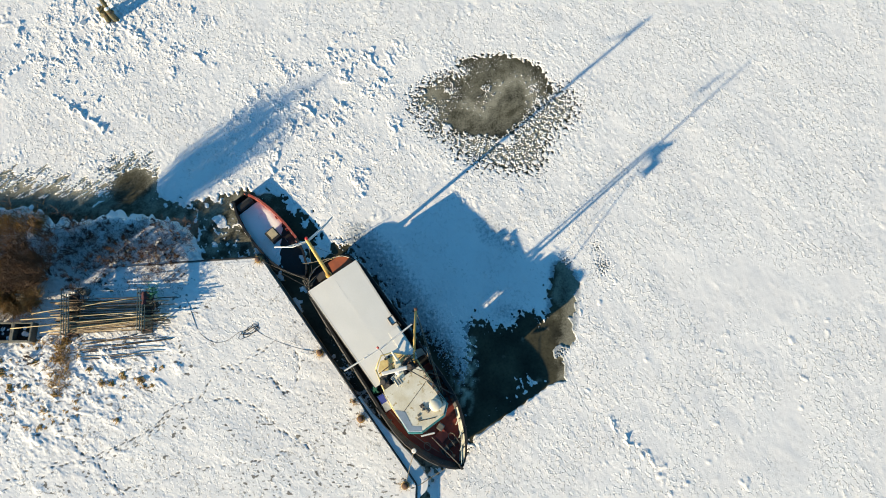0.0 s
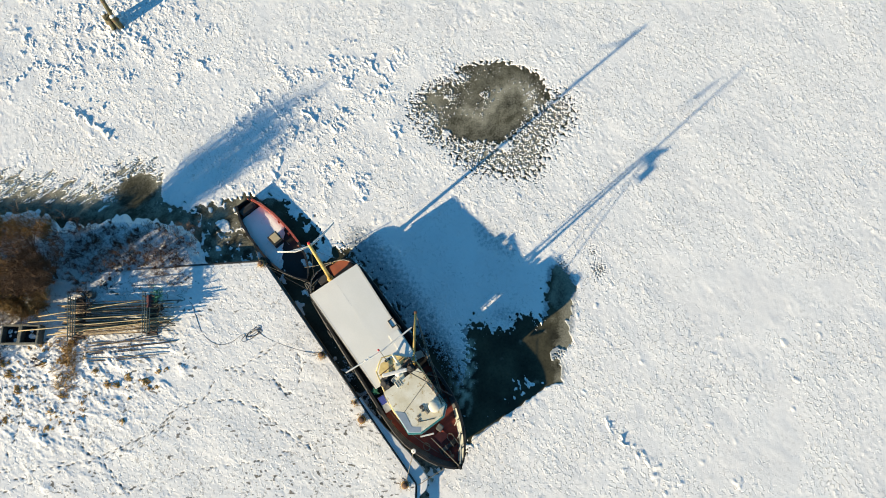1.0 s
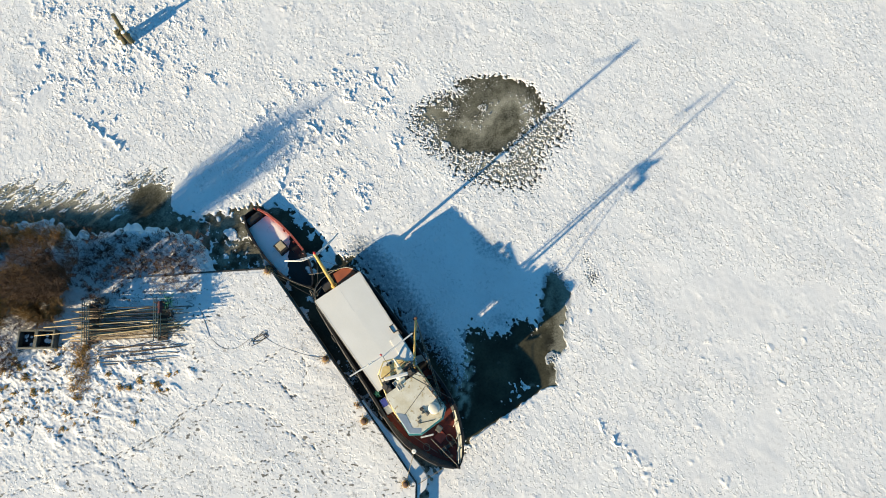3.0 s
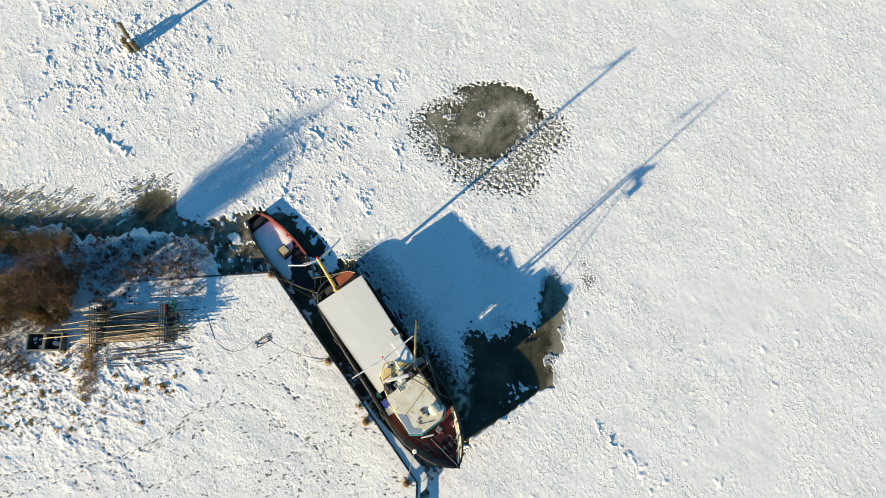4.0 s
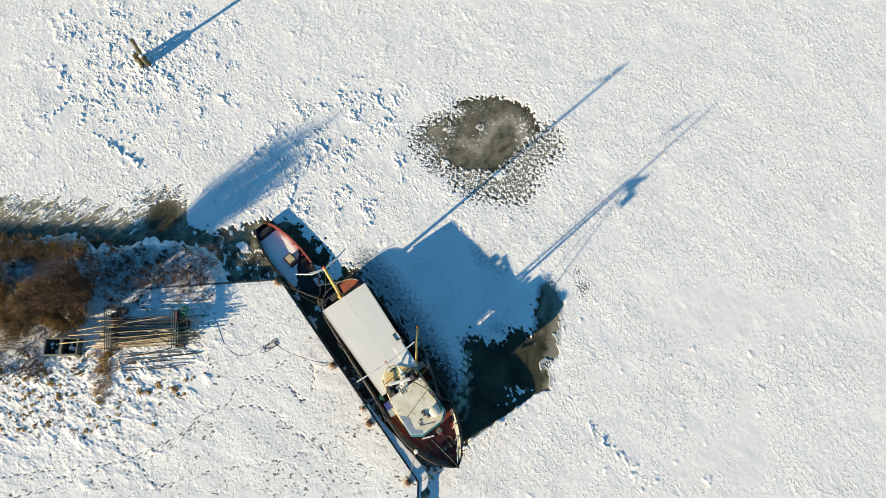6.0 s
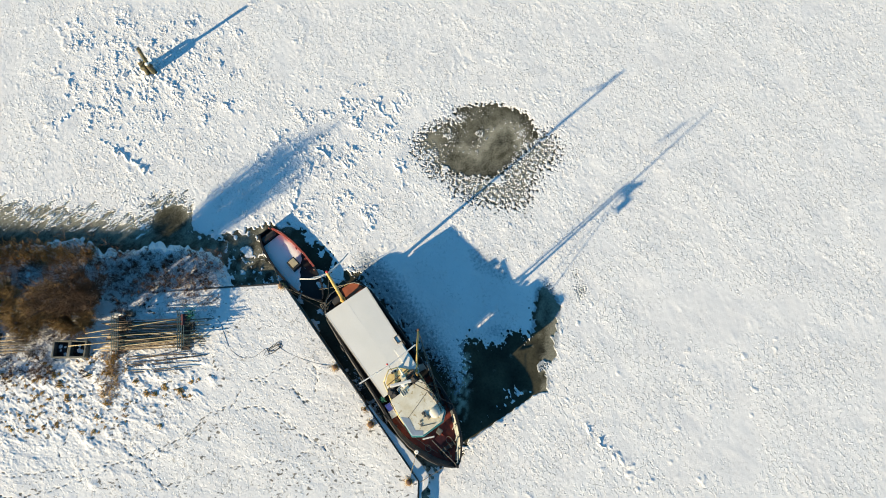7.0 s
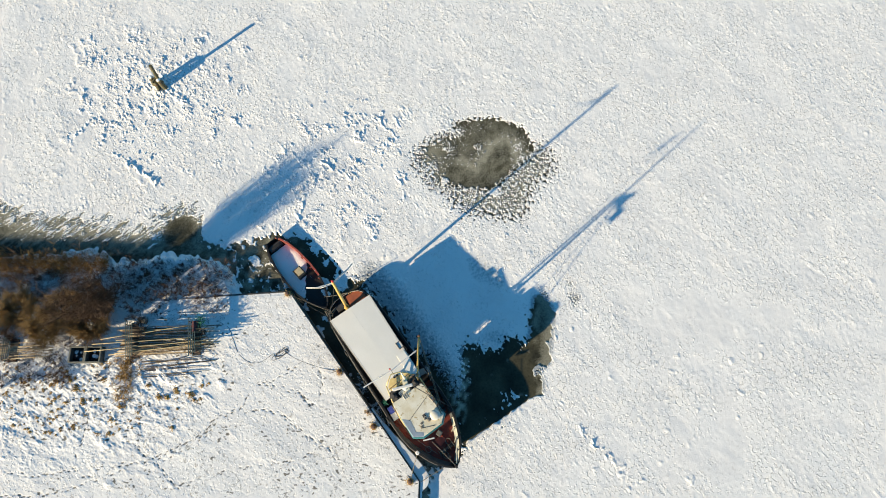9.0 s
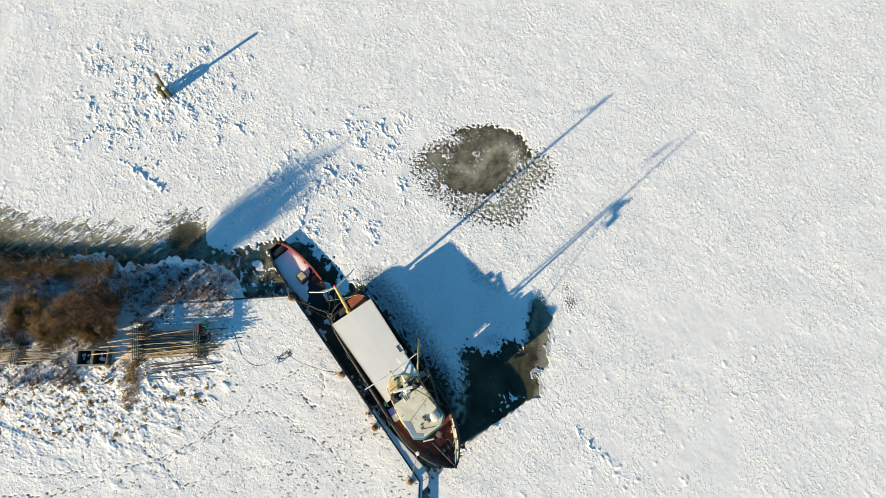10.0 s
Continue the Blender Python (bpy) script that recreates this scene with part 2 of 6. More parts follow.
def tube(points, radius, sides=8, taper=1.0):
    return add_tube(bmesh.new(), points, radius, sides, taper)


def sag(a, b, drop=0.3, n=12):
    """A hanging line from a to b."""
    a, b = Vector(a), Vector(b)
    return [a.lerp(b, i / n) - Vector((0, 0, drop * 4 * (i / n) * (1 - i / n))) for i in range(n + 1)]


def prism(outline, z0, z1, bevel=0.0, top_scale=1.0):
    bm = bmesh.new()
    c = Vector((sum(p[0] for p in outline) / len(outline), sum(p[1] for p in outline) / len(outline), 0))
    low = [bm.verts.new((x, y, z0)) for x, y in outline]
    high = [bm.verts.new((c.x + (x - c.x) * top_scale, c.y + (y - c.y) * top_scale, z1)) for x, y in outline]
    n = len(outline)
    bm.faces.new(low[::-1]), bm.faces.new(high)
    for i in range(n):
        bm.faces.new((low[i], low[(i + 1) % n], high[(i + 1) % n], high[i]))
    if bevel:
        bmesh.ops.bevel(bm, geom=[e for e in bm.edges if all(abs(v.co.z - z1) < 1e-5 for v in e.verts)], offset=bevel, segments=2, affect="EDGES")
    return bm


def lathe(profile, sides=20):
    """A turned body about z from (radius, height) pairs."""
    bm = bmesh.new()
    rings = [[bm.verts.new((r * math.cos(k * 2 * math.pi / sides), r * math.sin(k * 2 * math.pi / sides), z)) for k in range(sides)] for r, z in profile]
    for r0, r1 in zip(rings, rings[1:]):
        for k in range(sides):
            bm.faces.new((r0[k], r0[(k + 1) % sides], r1[(k + 1) % sides], r1[k]))
    bm.faces.new(rings[0][::-1]), bm.faces.new(rings[-1])
    return bm


def moved(bm, m):
    bmesh.ops.transform(bm, matrix=m, verts=bm.verts)
    return bm


def sheet(name, verts, quads, material, label, category, **fields):
    """A large surface from arrays; fields hold a number for each vertex: how rough or wet its snow is, how frosted its ice."""
    me = bpy.data.meshes.new(name)
    me.vertices.add(len(verts))
    me.vertices.foreach_set("co", np.asarray(verts, dtype=np.float32).ravel())
    quads = np.asarray(quads, dtype=np.int32)
    me.loops.add(quads.size)
    me.loops.foreach_set("vertex_index", quads.ravel())
    me.polygons.add(len(quads))
    me.polygons.foreach_set("loop_start", np.arange(0, quads.size, 4, dtype=np.int32))
    me.update(calc_edges=True)
    me.materials.append(material)
    me.shade_smooth()
    for key, values in fields.items():
        me.attributes.new(key, "FLOAT", "POINT").data.foreach_set("value", np.asarray(values, dtype=np.float32).ravel())
    return tagged(new(name, me), label, category, kind="structure")

# ---- ground: snow-covered harbour ice, dark ice, quay ----


def field(shape, step, short, long, seed, stretch=1.0, angle=125.0):
    """Random relief with waves between two lengths in metres, of unit spread, drawn out across the wind."""
    r = np.random.default_rng(seed)
    f = np.fft.rfft2(r.standard_normal(shape))
    ky, kx = np.fft.fftfreq(shape[0], step)[:, None], np.fft.rfftfreq(shape[1], step)[None, :]
    c, s = math.cos(math.radians(angle)), math.sin(math.radians(angle))
    k = np.hypot((kx * c + ky * s) * stretch, ky * c - kx * s)
    lo, hi = 1 / long, 1 / short
    f *= np.exp(-((k / hi) ** 4)) * (1 - np.exp(-((k / lo) ** 4))) / (k + 0.3 * lo)
    out = np.fft.irfft2(f, s=shape)
    return out / out.std()


def inside(px, py, poly):
    """Distance to a closed outline, positive inside it."""
    best = np.full(px.shape, 1e9)
    odd = np.zeros(px.shape, bool)
    for (x0, y0), (x1, y1) in zip(poly, poly[1:] + poly[:1]):
        dx, dy = x1 - x0, y1 - y0
        t = np.clip(((px - x0) * dx + (py - y0) * dy) / (dx * dx + dy * dy), 0, 1)
        best = np.minimum(best, np.hypot(px - x0 - t * dx, py - y0 - t * dy))
        if y0 != y1:
            odd ^= ((y0 > py) != (y1 > py)) & (px < (x1 - x0) * (py - y0) / (y1 - y0) + x0)
    return np.where(odd, best, -best)


def step01(a, b, v):
    t = np.clip((v - a) / (b - a), 0, 1)
    return t * t * (3 - 2 * t)


QUAY_Z = 0.6
CORNER, ALONG, NORTH = Vector((-11.92, 10.80, 0)), Vector((0.597, -0.802, 0)), Vector((-0.997, -0.074, 0))
STEP = 0.088
gx, gy = np.arange(-42, 47, STEP), np.arange(-9, 45, STEP)
PX, PY = np.meshgrid(gx, gy)
shp = PX.shape

POOL = [(-0.05, 20.78), (-1.41, 22.43), (-1.57, 23.55), (-0.86, 24.54), (0.3, 25.46), (1.62, 26.05), (1.77, 26.98), (3.1, 27.28), (5.18, 27.48), (6.06, 27.28), (7.08, 26.87), (8.09, 26.45), (8.63, 25.45),
        (9.01, 24.3), (8.53, 23.32), (6.87, 21.7), (5.55, 20.43), (3.84, 20.1), (1.02, 20.55)]
GRITTY = [(3.84, 20.26), (5.55, 20.43), (6.87, 21.7), (8.54, 23.48), (9.46, 24.47), (10.41, 23.33), (10.2, 22.2), (8.7, 21.08), (7.9, 19.2), (7.42, 17.98), (5.47, 17.97), (2.97, 18.56), (1.71, 19.47), (1.02, 20.55)]
CLEAR = [(4.19, 23.28), (5.1, 24.59), (6.28, 25.26), (6.97, 24.12), (6.9, 22.5), (6.44, 21.69), (4.97, 20.27), (2.71, 20.56), (1.16, 20.68), (0.09, 20.85), (1.16, 22.29), (2.32, 23.1), (3.59, 22.15)]
CLEAR_NORTH = [(1.74, 23.42), (2.76, 24.08), (2.78, 25.4), (3.96, 26.08), (5.15, 26.42), (5.32, 27.27), (6.35, 27.11), (7.8, 26.42), (7.19, 25.94), (6.01, 25.76), (4.82, 25.09), (3.95, 25.24), (3.04, 23.27)]
CLEAR_WEST = [(-1.0, 23.72), (-0.57, 24.54), (0.45, 24.63), (1.31, 23.74), (0.74, 23.41), (-0.42, 23.56)]
CHANNEL = [(-60, 19.6), (-37.7, 17.8), (-35.8, 16.9), (-34.2, 16.4), (-31.4, 16.2), (-28.9, 16.2), (-25.4, 15.5), (-23.6, 15.4), (-23.5, 16.2), (-23.2, 16.8), (-22.7, 17.4), (-22.1, 17.7), (-21.3, 17.5), (-20.5, 16.9), (-19.9, 16.1), (-19.6, 15.1), (-18.2, 14.9), (-15.8, 15.5), (-14.4, 15.9),
           (-12.2, 15.9), (-10.9, 15.4), (-9.2, 14.0), (-7.9, 12.7), (-7.1, 12.3), (-5.9, 11.6), (-3.97, 9.34), (-1.87, 6.34), (-0.17, 3.74), (1.15, 1.25), (2.2, -0.7), (2.1, -2.0),
           (1.0, -2.4), (0.1, -2.7), (-0.35, -4.2), (-0.35, -5.8), (-0.95, -5.8), (-1.0, -3.3), (-2.0, -1.9), (-6.0, 3.2), (-13, 9.5), (-60, 9)]
DARK = [(2.31, -1.1), (7.68, 2.35), (8.5, 2.8), (8.65, 3.5), (8.3, 4.6), (9.1, 5.2), (9.4, 6.5), (9.55, 7.7), (9.8, 9.0), (9.45, 10.2), (9.05, 10.7), (8.35, 10.5), (8.1, 8.4), (7.5, 6.5), (6.5, 7.1), (5.5, 6.8), (4.9, 6.0), (3.8, 6.3), (2.9, 6.6),
        (2.1, 6.2), (2.5, 4.9), (2.4, 3.5), (1.5, 2.4), (1.5, 0.5)]
BANK = [(-15.9, 10.3), (-16.17, 10.97), (-16.14, 11.71), (-16.92, 12.14), (-17.34, 13.23), (-19.08, 13.77), (-20.6, 14.1), (-22.3, 14.3), (-25.56, 13.63), (-27.0, 13.51), (-27.95, 14.16), (-29.05, 14.49), (-32.66, 13.7), (-36.8, 13.6), (-60, 14), (-60, 2), (-15.9, 2)]
RUBBLE = [(-35, 36), (-29.8, 37), (-22.4, 35), (-18.9, 32.5), (-17, 26.2), (-22.4, 27.2), (-28.4, 27), (-31.3, 24.2), (-34.4, 25.3)]
RUBBLE_EAST = [(-14.6, 25.0), (-11, 26.3), (-9, 27.5), (-5.8, 27.4), (-3.2, 27.2), (-3, 22.8), (-4, 20.4), (-4.2, 16.4), (-10, 16.4), (-13, 18.5), (-12.5, 22)]
SMOOTH = [(17.1, 10.3), (21.3, 10.8), (25.6, 10.6), (30.3, 9.9), (28.6, 7.9), (23.6, 6.0), (21.2, 6.6), (18.2, 6.2)]
SMOOTH_SOUTH = [(21.4, 2.1), (23.8, 1.7), (25.1, -0.2), (23.9, -2.9), (20.2, -3.2), (16.3, -3.2), (17.2, -1.7), (21.5, -0.2)]

tiny, small, mid, wide = (field(shp, STEP, a, b, s, w) for a, b, s, w in ((0.19, 0.42, 1, 1.7), (0.40, 1.0, 2, 1.7), (1.0, 3.0, 3, 1.3), (4.0, 14.0, 4, 1.0)))
tiny_b, small_b, mid_b = (field(shp, STEP, a, b, s, w) for a, b, s, w in ((0.19, 0.5, 5, 1.7), (0.45, 0.9, 6, 1.8), (1.5, 5.0, 8, 1.0)))
d_pool, d_chan, d_dark, d_bank = (inside(PX, PY, p) for p in (POOL, CHANNEL, DARK, BANK))
d_rub, d_smooth = (inside(PX, PY, p) for p in (RUBBLE, SMOOTH))
d_rub = np.maximum(d_rub, inside(PX, PY, RUBBLE_EAST))
rub = step01(-1.2, 1.6, d_rub + 1.2 * mid_b)
d_smooth = np.maximum(d_smooth, inside(PX, PY, SMOOTH_SOUTH))
crust = 1 - 0.9 * step01(-0.6, 0.5, d_smooth + 0.35 * mid + 0.25 * small)
calm = 1 - 0.85 * step01(-1.5, 0.6, d_smooth + 0.5 * mid)
dense = (0.35 + 0.65 * step01(-0.8, 1.0, mid_b)) * calm * (0.55 + 0.45 * step01(8, 20, PY))
# crusted snow: nearly level, with sharp small clumps and pits
def keen(v, p=1.7):
    return np.sign(v) * np.abs(v) ** p


snow = 0.02 + 0.010 * wide + 0.004 * mid + 0.002 * small
snow += (0.12 + 0.88 * dense) * (0.0013 * keen(tiny, 2.3) - 0.0015 * keen(tiny_b, 2.3)) + dense * 0.0012 * keen(small_b, 2.1)
snow += (0.022 * step01(2.1, 2.5, tiny) + 0.028 * step01(2.5, 2.9, small)) * (0.4 + 0.6 * dense)


def plates(px, py, size, seed, stretch=1.5, angle=125.0):
    """Broken ice crust: cells that each lie at a height and tilt of their own; heights of about 0 to 1, level in most cells."""
    table = np.random.default_rng(seed).random((64, 64, 5))
    c, s_ = math.cos(math.radians(angle)), math.sin(math.radians(angle))
    u, v = (px * c + py * s_) / (size * stretch), (py * c - px * s_) / size
    iu, iv = np.floor(u).astype(int), np.floor(v).astype(int)
    near = np.full(px.shape, 9.0)
    second, height = near.copy(), np.zeros(px.shape)
    for du in (-1, 0, 1):
        for dv in (-1, 0, 1):
            cell = table[(iu + du) % 64, (iv + dv) % 64]
            ou, ov = u - iu - du - cell[..., 0], v - iv - dv - cell[..., 1]
            d = np.hypot(ou, ov)
            z = np.maximum(cell[..., 2] - 0.62, 0) * 2.2 + (cell[..., 2] > 0.5) * ((cell[..., 3] - 0.5) * ou + (cell[..., 4] - 0.5) * ov) * 0.75
            closer = d < near
            second = np.where(closer, near, np.minimum(second, d))
            height = np.where(closer, z, height)
            near = np.minimum(near, d)
    return np.clip(height, -0.1, 1) * step01(0.0, 0.14, second - near)


patchy = step01(-0.3, 1.0, mid_b + 0.25 * small)
away = np.hypot(PX + 25.3, (PY - 30.3) * 1.15)
broken = np.maximum(rub * (0.12 + 0.88 * patchy), step01(6.8, 2.5, away + 1.2 * mid_b) * 0.85 * step01(-0.9, 0.5, mid + 0.3 * small))
broken = np.maximum(broken, 0.75 * step01(4.2, 1.2, np.hypot((PX + 12.6) * 0.8, PY - 20.6) + 0.9 * mid_b) * step01(-0.7, 0.5, mid + 0.3 * small))
broken = np.maximum(broken, 0.55 * step01(1.8, 0.5, np.abs(PY - 16.6 + 0.25 * (PX + 12)) + 0.5 * mid_b) * step01(-17.5, -16, PX) * step01(-8.5, -10, PX))
crease = np.abs(field(shp, STEP, 0.7, 2.6, 21, 1.6))
RUBBLE_ZONES = [(-33.0, -17.0, 21.2, 36.4), (-16.6, -4.3, 15.4, 29.0)]


def zone(x, y):
    """How far into one of the pieces of finely broken crust."""
    return np.maximum.reduce([step01(0.1, 0.7, np.minimum.reduce([x - a, b - x, y - c, d - y])) for a, b, c, d in RUBBLE_ZONES])


rough_ice = (1 - zone(PX, PY)) * (0.085 * plates(PX + 0.10 * small, PY + 0.10 * small_b, 0.40, 31) + 0.012 * step01(0.6, 1.4, tiny_b))
rough_ice += 0.05 * step01(0.07, 0.0, crease) * step01(0.2, 0.9, mid_b)
snow += broken * rough_ice
sparse = step01(1.0, 1.9, mid_b + 0.4 * mid) * calm * step01(12, 3, PX)
snow += 0.05 * sparse * plates(PX + 0.05 * tiny, PY + 0.05 * tiny_b, 0.26, 33)
snow = np.maximum(snow, -0.025)
# heaped ice round the mooring piles
heap = np.hypot(PX + 25.3, (PY - 30.5) * 1.1)
snow += np.exp(-((heap / 1.0) ** 2)) * (0.10 + 0.07 * small + 0.05 * tiny) + 0.5 * np.exp(-((heap / 3.4) ** 2)) * np.maximum(0.07 * step01(0.5, 1.3, small_b) + 0.04 * step01(0.7, 1.2, tiny), 0)
snow -= 0.06 * step01(0.42, 0.2, np.hypot(PX + 26.7, (PY - 28.1) * 0.8) + 0.08 * small)
# pressure cracks with raised, jagged lips, and a few larger lumps
CRACKS = [[(-28.6, 23.5), (-27.0, 22.6), (-25.6, 21.9), (-24.0, 20.5)], [(-28.2, 23.2), (-27.0, 22.5), (-25.4, 21.6), (-24.4, 20.7)], [(-10.0, 22.8), (-8.4, 22.1)], [(-11.7, 19.2), (-11.7, 17.2)], [(-4.6, 27.0), (-3.7, 25.4)], [(-10.0, 22.8), (-7.5, 21.4)],
          [(11.6, 0.3), (12.3, -0.9), (13.3, -1.6), (14.3, -2.8), (14.8, -4.2)], [(-6.9, 25.7), (-5.6, 27.0)], [(-32.2, 25.5), (-31.1, 26.9), (-31.7, 28.4)]]
for line in CRACKS:
    for a, b in zip(line, line[1:]):
        dx, dy = b[0] - a[0], b[1] - a[1]
        t = np.clip(((PX - a[0]) * dx + (PY - a[1]) * dy) / (dx * dx + dy * dy), 0, 1)
        d = np.hypot(PX - a[0] - t * dx + 0.16 * small, PY - a[1] - t * dy + 0.16 * small_b)
        snow += 0.095 * np.exp(-((d / 0.16) ** 2)) * step01(-0.6, 0.5, small_b + 0.6 * tiny)
for x, y in ((20.9, 1.5), (17.5, -2.3), (14.5, -2.8), (19.8, 5.8), (24.1, 5.4), (26.7, 5.8), (18.2, -0.1), (17.9, 5.0), (19.8, -3.5), (27.0, 3.9), (24.5, 2.8), (10.1, 7.3), (-4.9, 22.5), (-9.1, 26.1)):
    snow += 0.05 * np.exp(-((np.hypot(PX - x + 0.1 * small, PY - y + 0.1 * small_b) / 0.16) ** 4))
rl = random.Random(44)
for _ in range(16):
    x, y, r_ = rl.uniform(11, 31), rl.uniform(-4.5, 12), rl.uniform(0.07, 0.14)
    snow += rl.uniform(0.035, 0.07) * np.exp(-((np.hypot((PX - x + 0.06 * small) * 0.8, PY - y + 0.06 * small_b) / r_) ** 4))
# openings: how far into dark ice, with ragged and speckled rims
rim_pool = d_pool + 0.35 * mid + 0.25 * small - 0.10
sun_across = -PX * math.sin(SUN_TO) + PY * math.cos(SUN_TO)
streak = np.interp(sun_across, np.arange(-60, 80, 0.22), np.random.default_rng(9).standard_normal(640)[:len(np.arange(-60, 80, 0.22))])
left = step01(-19, -24, PX)
rim_chan = d_chan + 0.18 * small + 0.14 * tiny * (1 - left) + 0.12 * mid + left * (0.30 * streak - 0.05)
east_rim = step01(7.2, 8.2, PX)
rim_dark = d_dark + (0.12 - 0.06 * east_rim) * small + (1 - 0.8 * east_rim) * (0.15 * tiny + 0.12 * tiny_b) + 0.10 * mid + 0.08
edge_line = ((PX - 2.25) * 3.15 - (PY + 0.95) * 5.4) / 6.25
rim_dark -= 1.2 * step01(0.9, 0.3, np.hypot((PX - 5.9) / 1.1, (PY - 2.6) / 0.9) + 0.35 * small + 0.2 * tiny)
rim_dark -= 0.9 * step01(0.5, 0.2, np.hypot(PX - 8.3, PY - 4.6) + 0.1 * small)
rim_dark = np.where((np.abs(edge_line) < 0.5) & (PY < 2.6), d_dark + 0.03 * small, rim_dark)
to_hull = -inside(PX, PY, [(-5.6, 12.0), (-3.6, 9.7), (-1.5, 6.7), (0.2, 4.1), (1.5, 1.6), (2.3, -0.5), (-2, 0), (-8, 8)])
rim_slush = 0.40 - 0.55 * np.abs(to_hull) + 0.10 * small_b + 0.12 * mid + 0.05 * tiny - 0.9 * step01(4.6, 7.4, PY)
rim_slush = np.where((to_hull < 3.2) & (PY < 13) & (PY > 1.0) & (PX > -6.5) & (PX < 3), rim_slush, -9)
hole = np.maximum.reduce([rim_pool, rim_chan, rim_dark, rim_slush])
whole = snow.copy()


def open_up(height, hole):
    """Thins the snow towards an opening and lets it drop under the ice there."""
    height = np.where(hole > -0.4, height * step01(0.0, -0.4, hole) + 0.008, height)
    return height - 0.16 * step01(-0.05, 0.16, hole)


snow = open_up(snow, hole)
# floes left in the openings
floe = np.maximum(step01(1.35, 1.6, mid + 0.5 * small + 0.35 * tiny), step01(1.0, 1.35, small_b + 0.55 * tiny + 0.45 * mid * (PX > -12)) * (PX < -11.5)) * (d_chan > 0.15) * (PX > -17.8) * (PY > 1)
beside = inside(PX, PY, [(-14.6, 15.6), (-12.4, 17.6), (-6.0, 11.6), (-7.4, 10.4), (-10.2, 12.6), (-12.2, 14.8)])
floe = floe * step01(0.1, -0.3, beside - 0.25 * mid)
snow = np.where(floe > 0.3, np.maximum(snow, -0.02 + 0.015 * small * floe), snow)
for fx, fy, fr in ((-7.75, 11.65, 0.62), (-8.25, 12.45, 0.30), (-10.1, 14.7, 0.55), (-9.2, 13.5, 0.22)):
    snow = np.where(np.hypot(PX - fx, PY - fy) + 0.10 * small + 0.06 * tiny < fr, np.maximum(snow, 0.0 + 0.012 * small), snow)
# the bank rises out of the channel to the quay's level
rise = np.clip((d_bank + 0.12 * mid + 0.09 * small) * (0.9 - 0.66 * step01(-25.5, -28.5, PX)), -0.4, QUAY_Z - 0.08)
snow = np.where(d_bank > -0.5, np.maximum(snow, rise + 0.010 * small + 0.012 * mid), snow)
# under the quay
qa = ((PX - CORNER.x) * NORTH.y - (PY - CORNER.y) * NORTH.x) / (ALONG.x * NORTH.y - ALONG.y * NORTH.x)
qb = ((PX - CORNER.x) * ALONG.y - (PY - CORNER.y) * ALONG.x) / (NORTH.x * ALONG.y - NORTH.y * ALONG.x)
under = (qa > 0.25) & (qb > 0.1)
snow = np.where(under, -0.4, snow)


def finer(a):
    """Twice as many nodes each way, on smooth curves between the old ones and straight ones at the outer edge."""
    def halves(v):
        mid_way = (v[:-1] + v[1:]) / 2
        mid_way[1:-1] = (9 * (v[1:-2] + v[2:-1]) - v[:-3] - v[3:]) / 16
        return mid_way

    out = np.empty((a.shape[0] * 2 - 1, a.shape[1] * 2 - 1))
    out[::2, ::2] = a
    out[1::2, ::2] = halves(a)
    out[:, 1::2] = halves(out[:, ::2].T).T
    for side, line in ((out[0], a[0]), (out[-1], a[-1]), (out[:, 0], a[:, 0]), (out[:, -1], a[:, -1])):
        side[1::2] = (line[:-1] + line[1:]) / 2
    return out


def fine_patch(x0, x1, y0, y1, seed):
    """A piece of the snow sheet on a grid of half the step, with finer speckle at the openings' rims."""
    cut = (slice(np.searchsorted(gy, y0), np.searchsorted(gy, y1)), slice(np.searchsorted(gx, x0), np.searchsorted(gx, x1)))
    x, y, old, base, h = (finer(a[cut]) for a in (PX, PY, snow, whole, hole))
    fine, grit, clump = (field(x.shape, STEP / 2, a, b, seed + i) for i, (a, b) in enumerate(((0.09, 0.22), (0.09, 0.3), (0.25, 0.7))))
    inset = np.minimum.reduce([x - x[0, 0], x[0, -1] - x, y - y[0, 0], y[-1, 0] - y])
    return cut, x, y, old, base, h, fine, grit, clump, step01(0.1, 0.6, inset)


patches = []
# the round pool: a sharp northern lip, feathered rims of specks elsewhere, and clear dark ice between the grains
cut, x, y, old, base, h, fine, grit, clump, fade = fine_patch(-4, 12.2, 15.2, 29.2, 60)
ring = inside(x, y, POOL) + 0.10 * clump
lip = step01(25.6, 26.6, y + 0.25 * x * step01(5, 9, x))
soft_rim = 0.85 - 0.70 * lip
level = np.where(ring > 0, (0.80 + 0.05 * step01(0.5, 3.0, x)) * np.minimum(ring / soft_rim, 1), 0.5 * np.maximum(ring / soft_rim, -1.6))
grains = inside(x, y, GRITTY) + 0.25 * clump
level = np.maximum(level, np.where(grains > 0, 0.24 * np.minimum(grains / 0.9, 1) - 0.02, np.maximum(0.5 * grains / 0.7, -0.8) - 0.02))
clear = np.maximum.reduce([inside(x, y, CLEAR) + 0.12, inside(x, y, CLEAR_NORTH) + 0.18, inside(x, y, CLEAR_WEST) + 0.12]) + 0.10 * clump + 0.05 * fine
level = np.maximum(level, np.clip(clear / 0.30, -1, 1) * 0.6)
for cx, cy, cr in ((1.1, 24.2, 0.55), (3.8, 24.5, 0.40), (2.2, 26.0, 0.6), (-0.3, 22.4, 0.8), (7.7, 23.5, 0.35), (7.5, 24.5, 0.45), (5.5, 20.0, 0.35), (0.9, 21.2, 0.5)):
    level -= 0.85 * np.exp(-((np.hypot(x - cx, y - cy) / cr) ** 2))
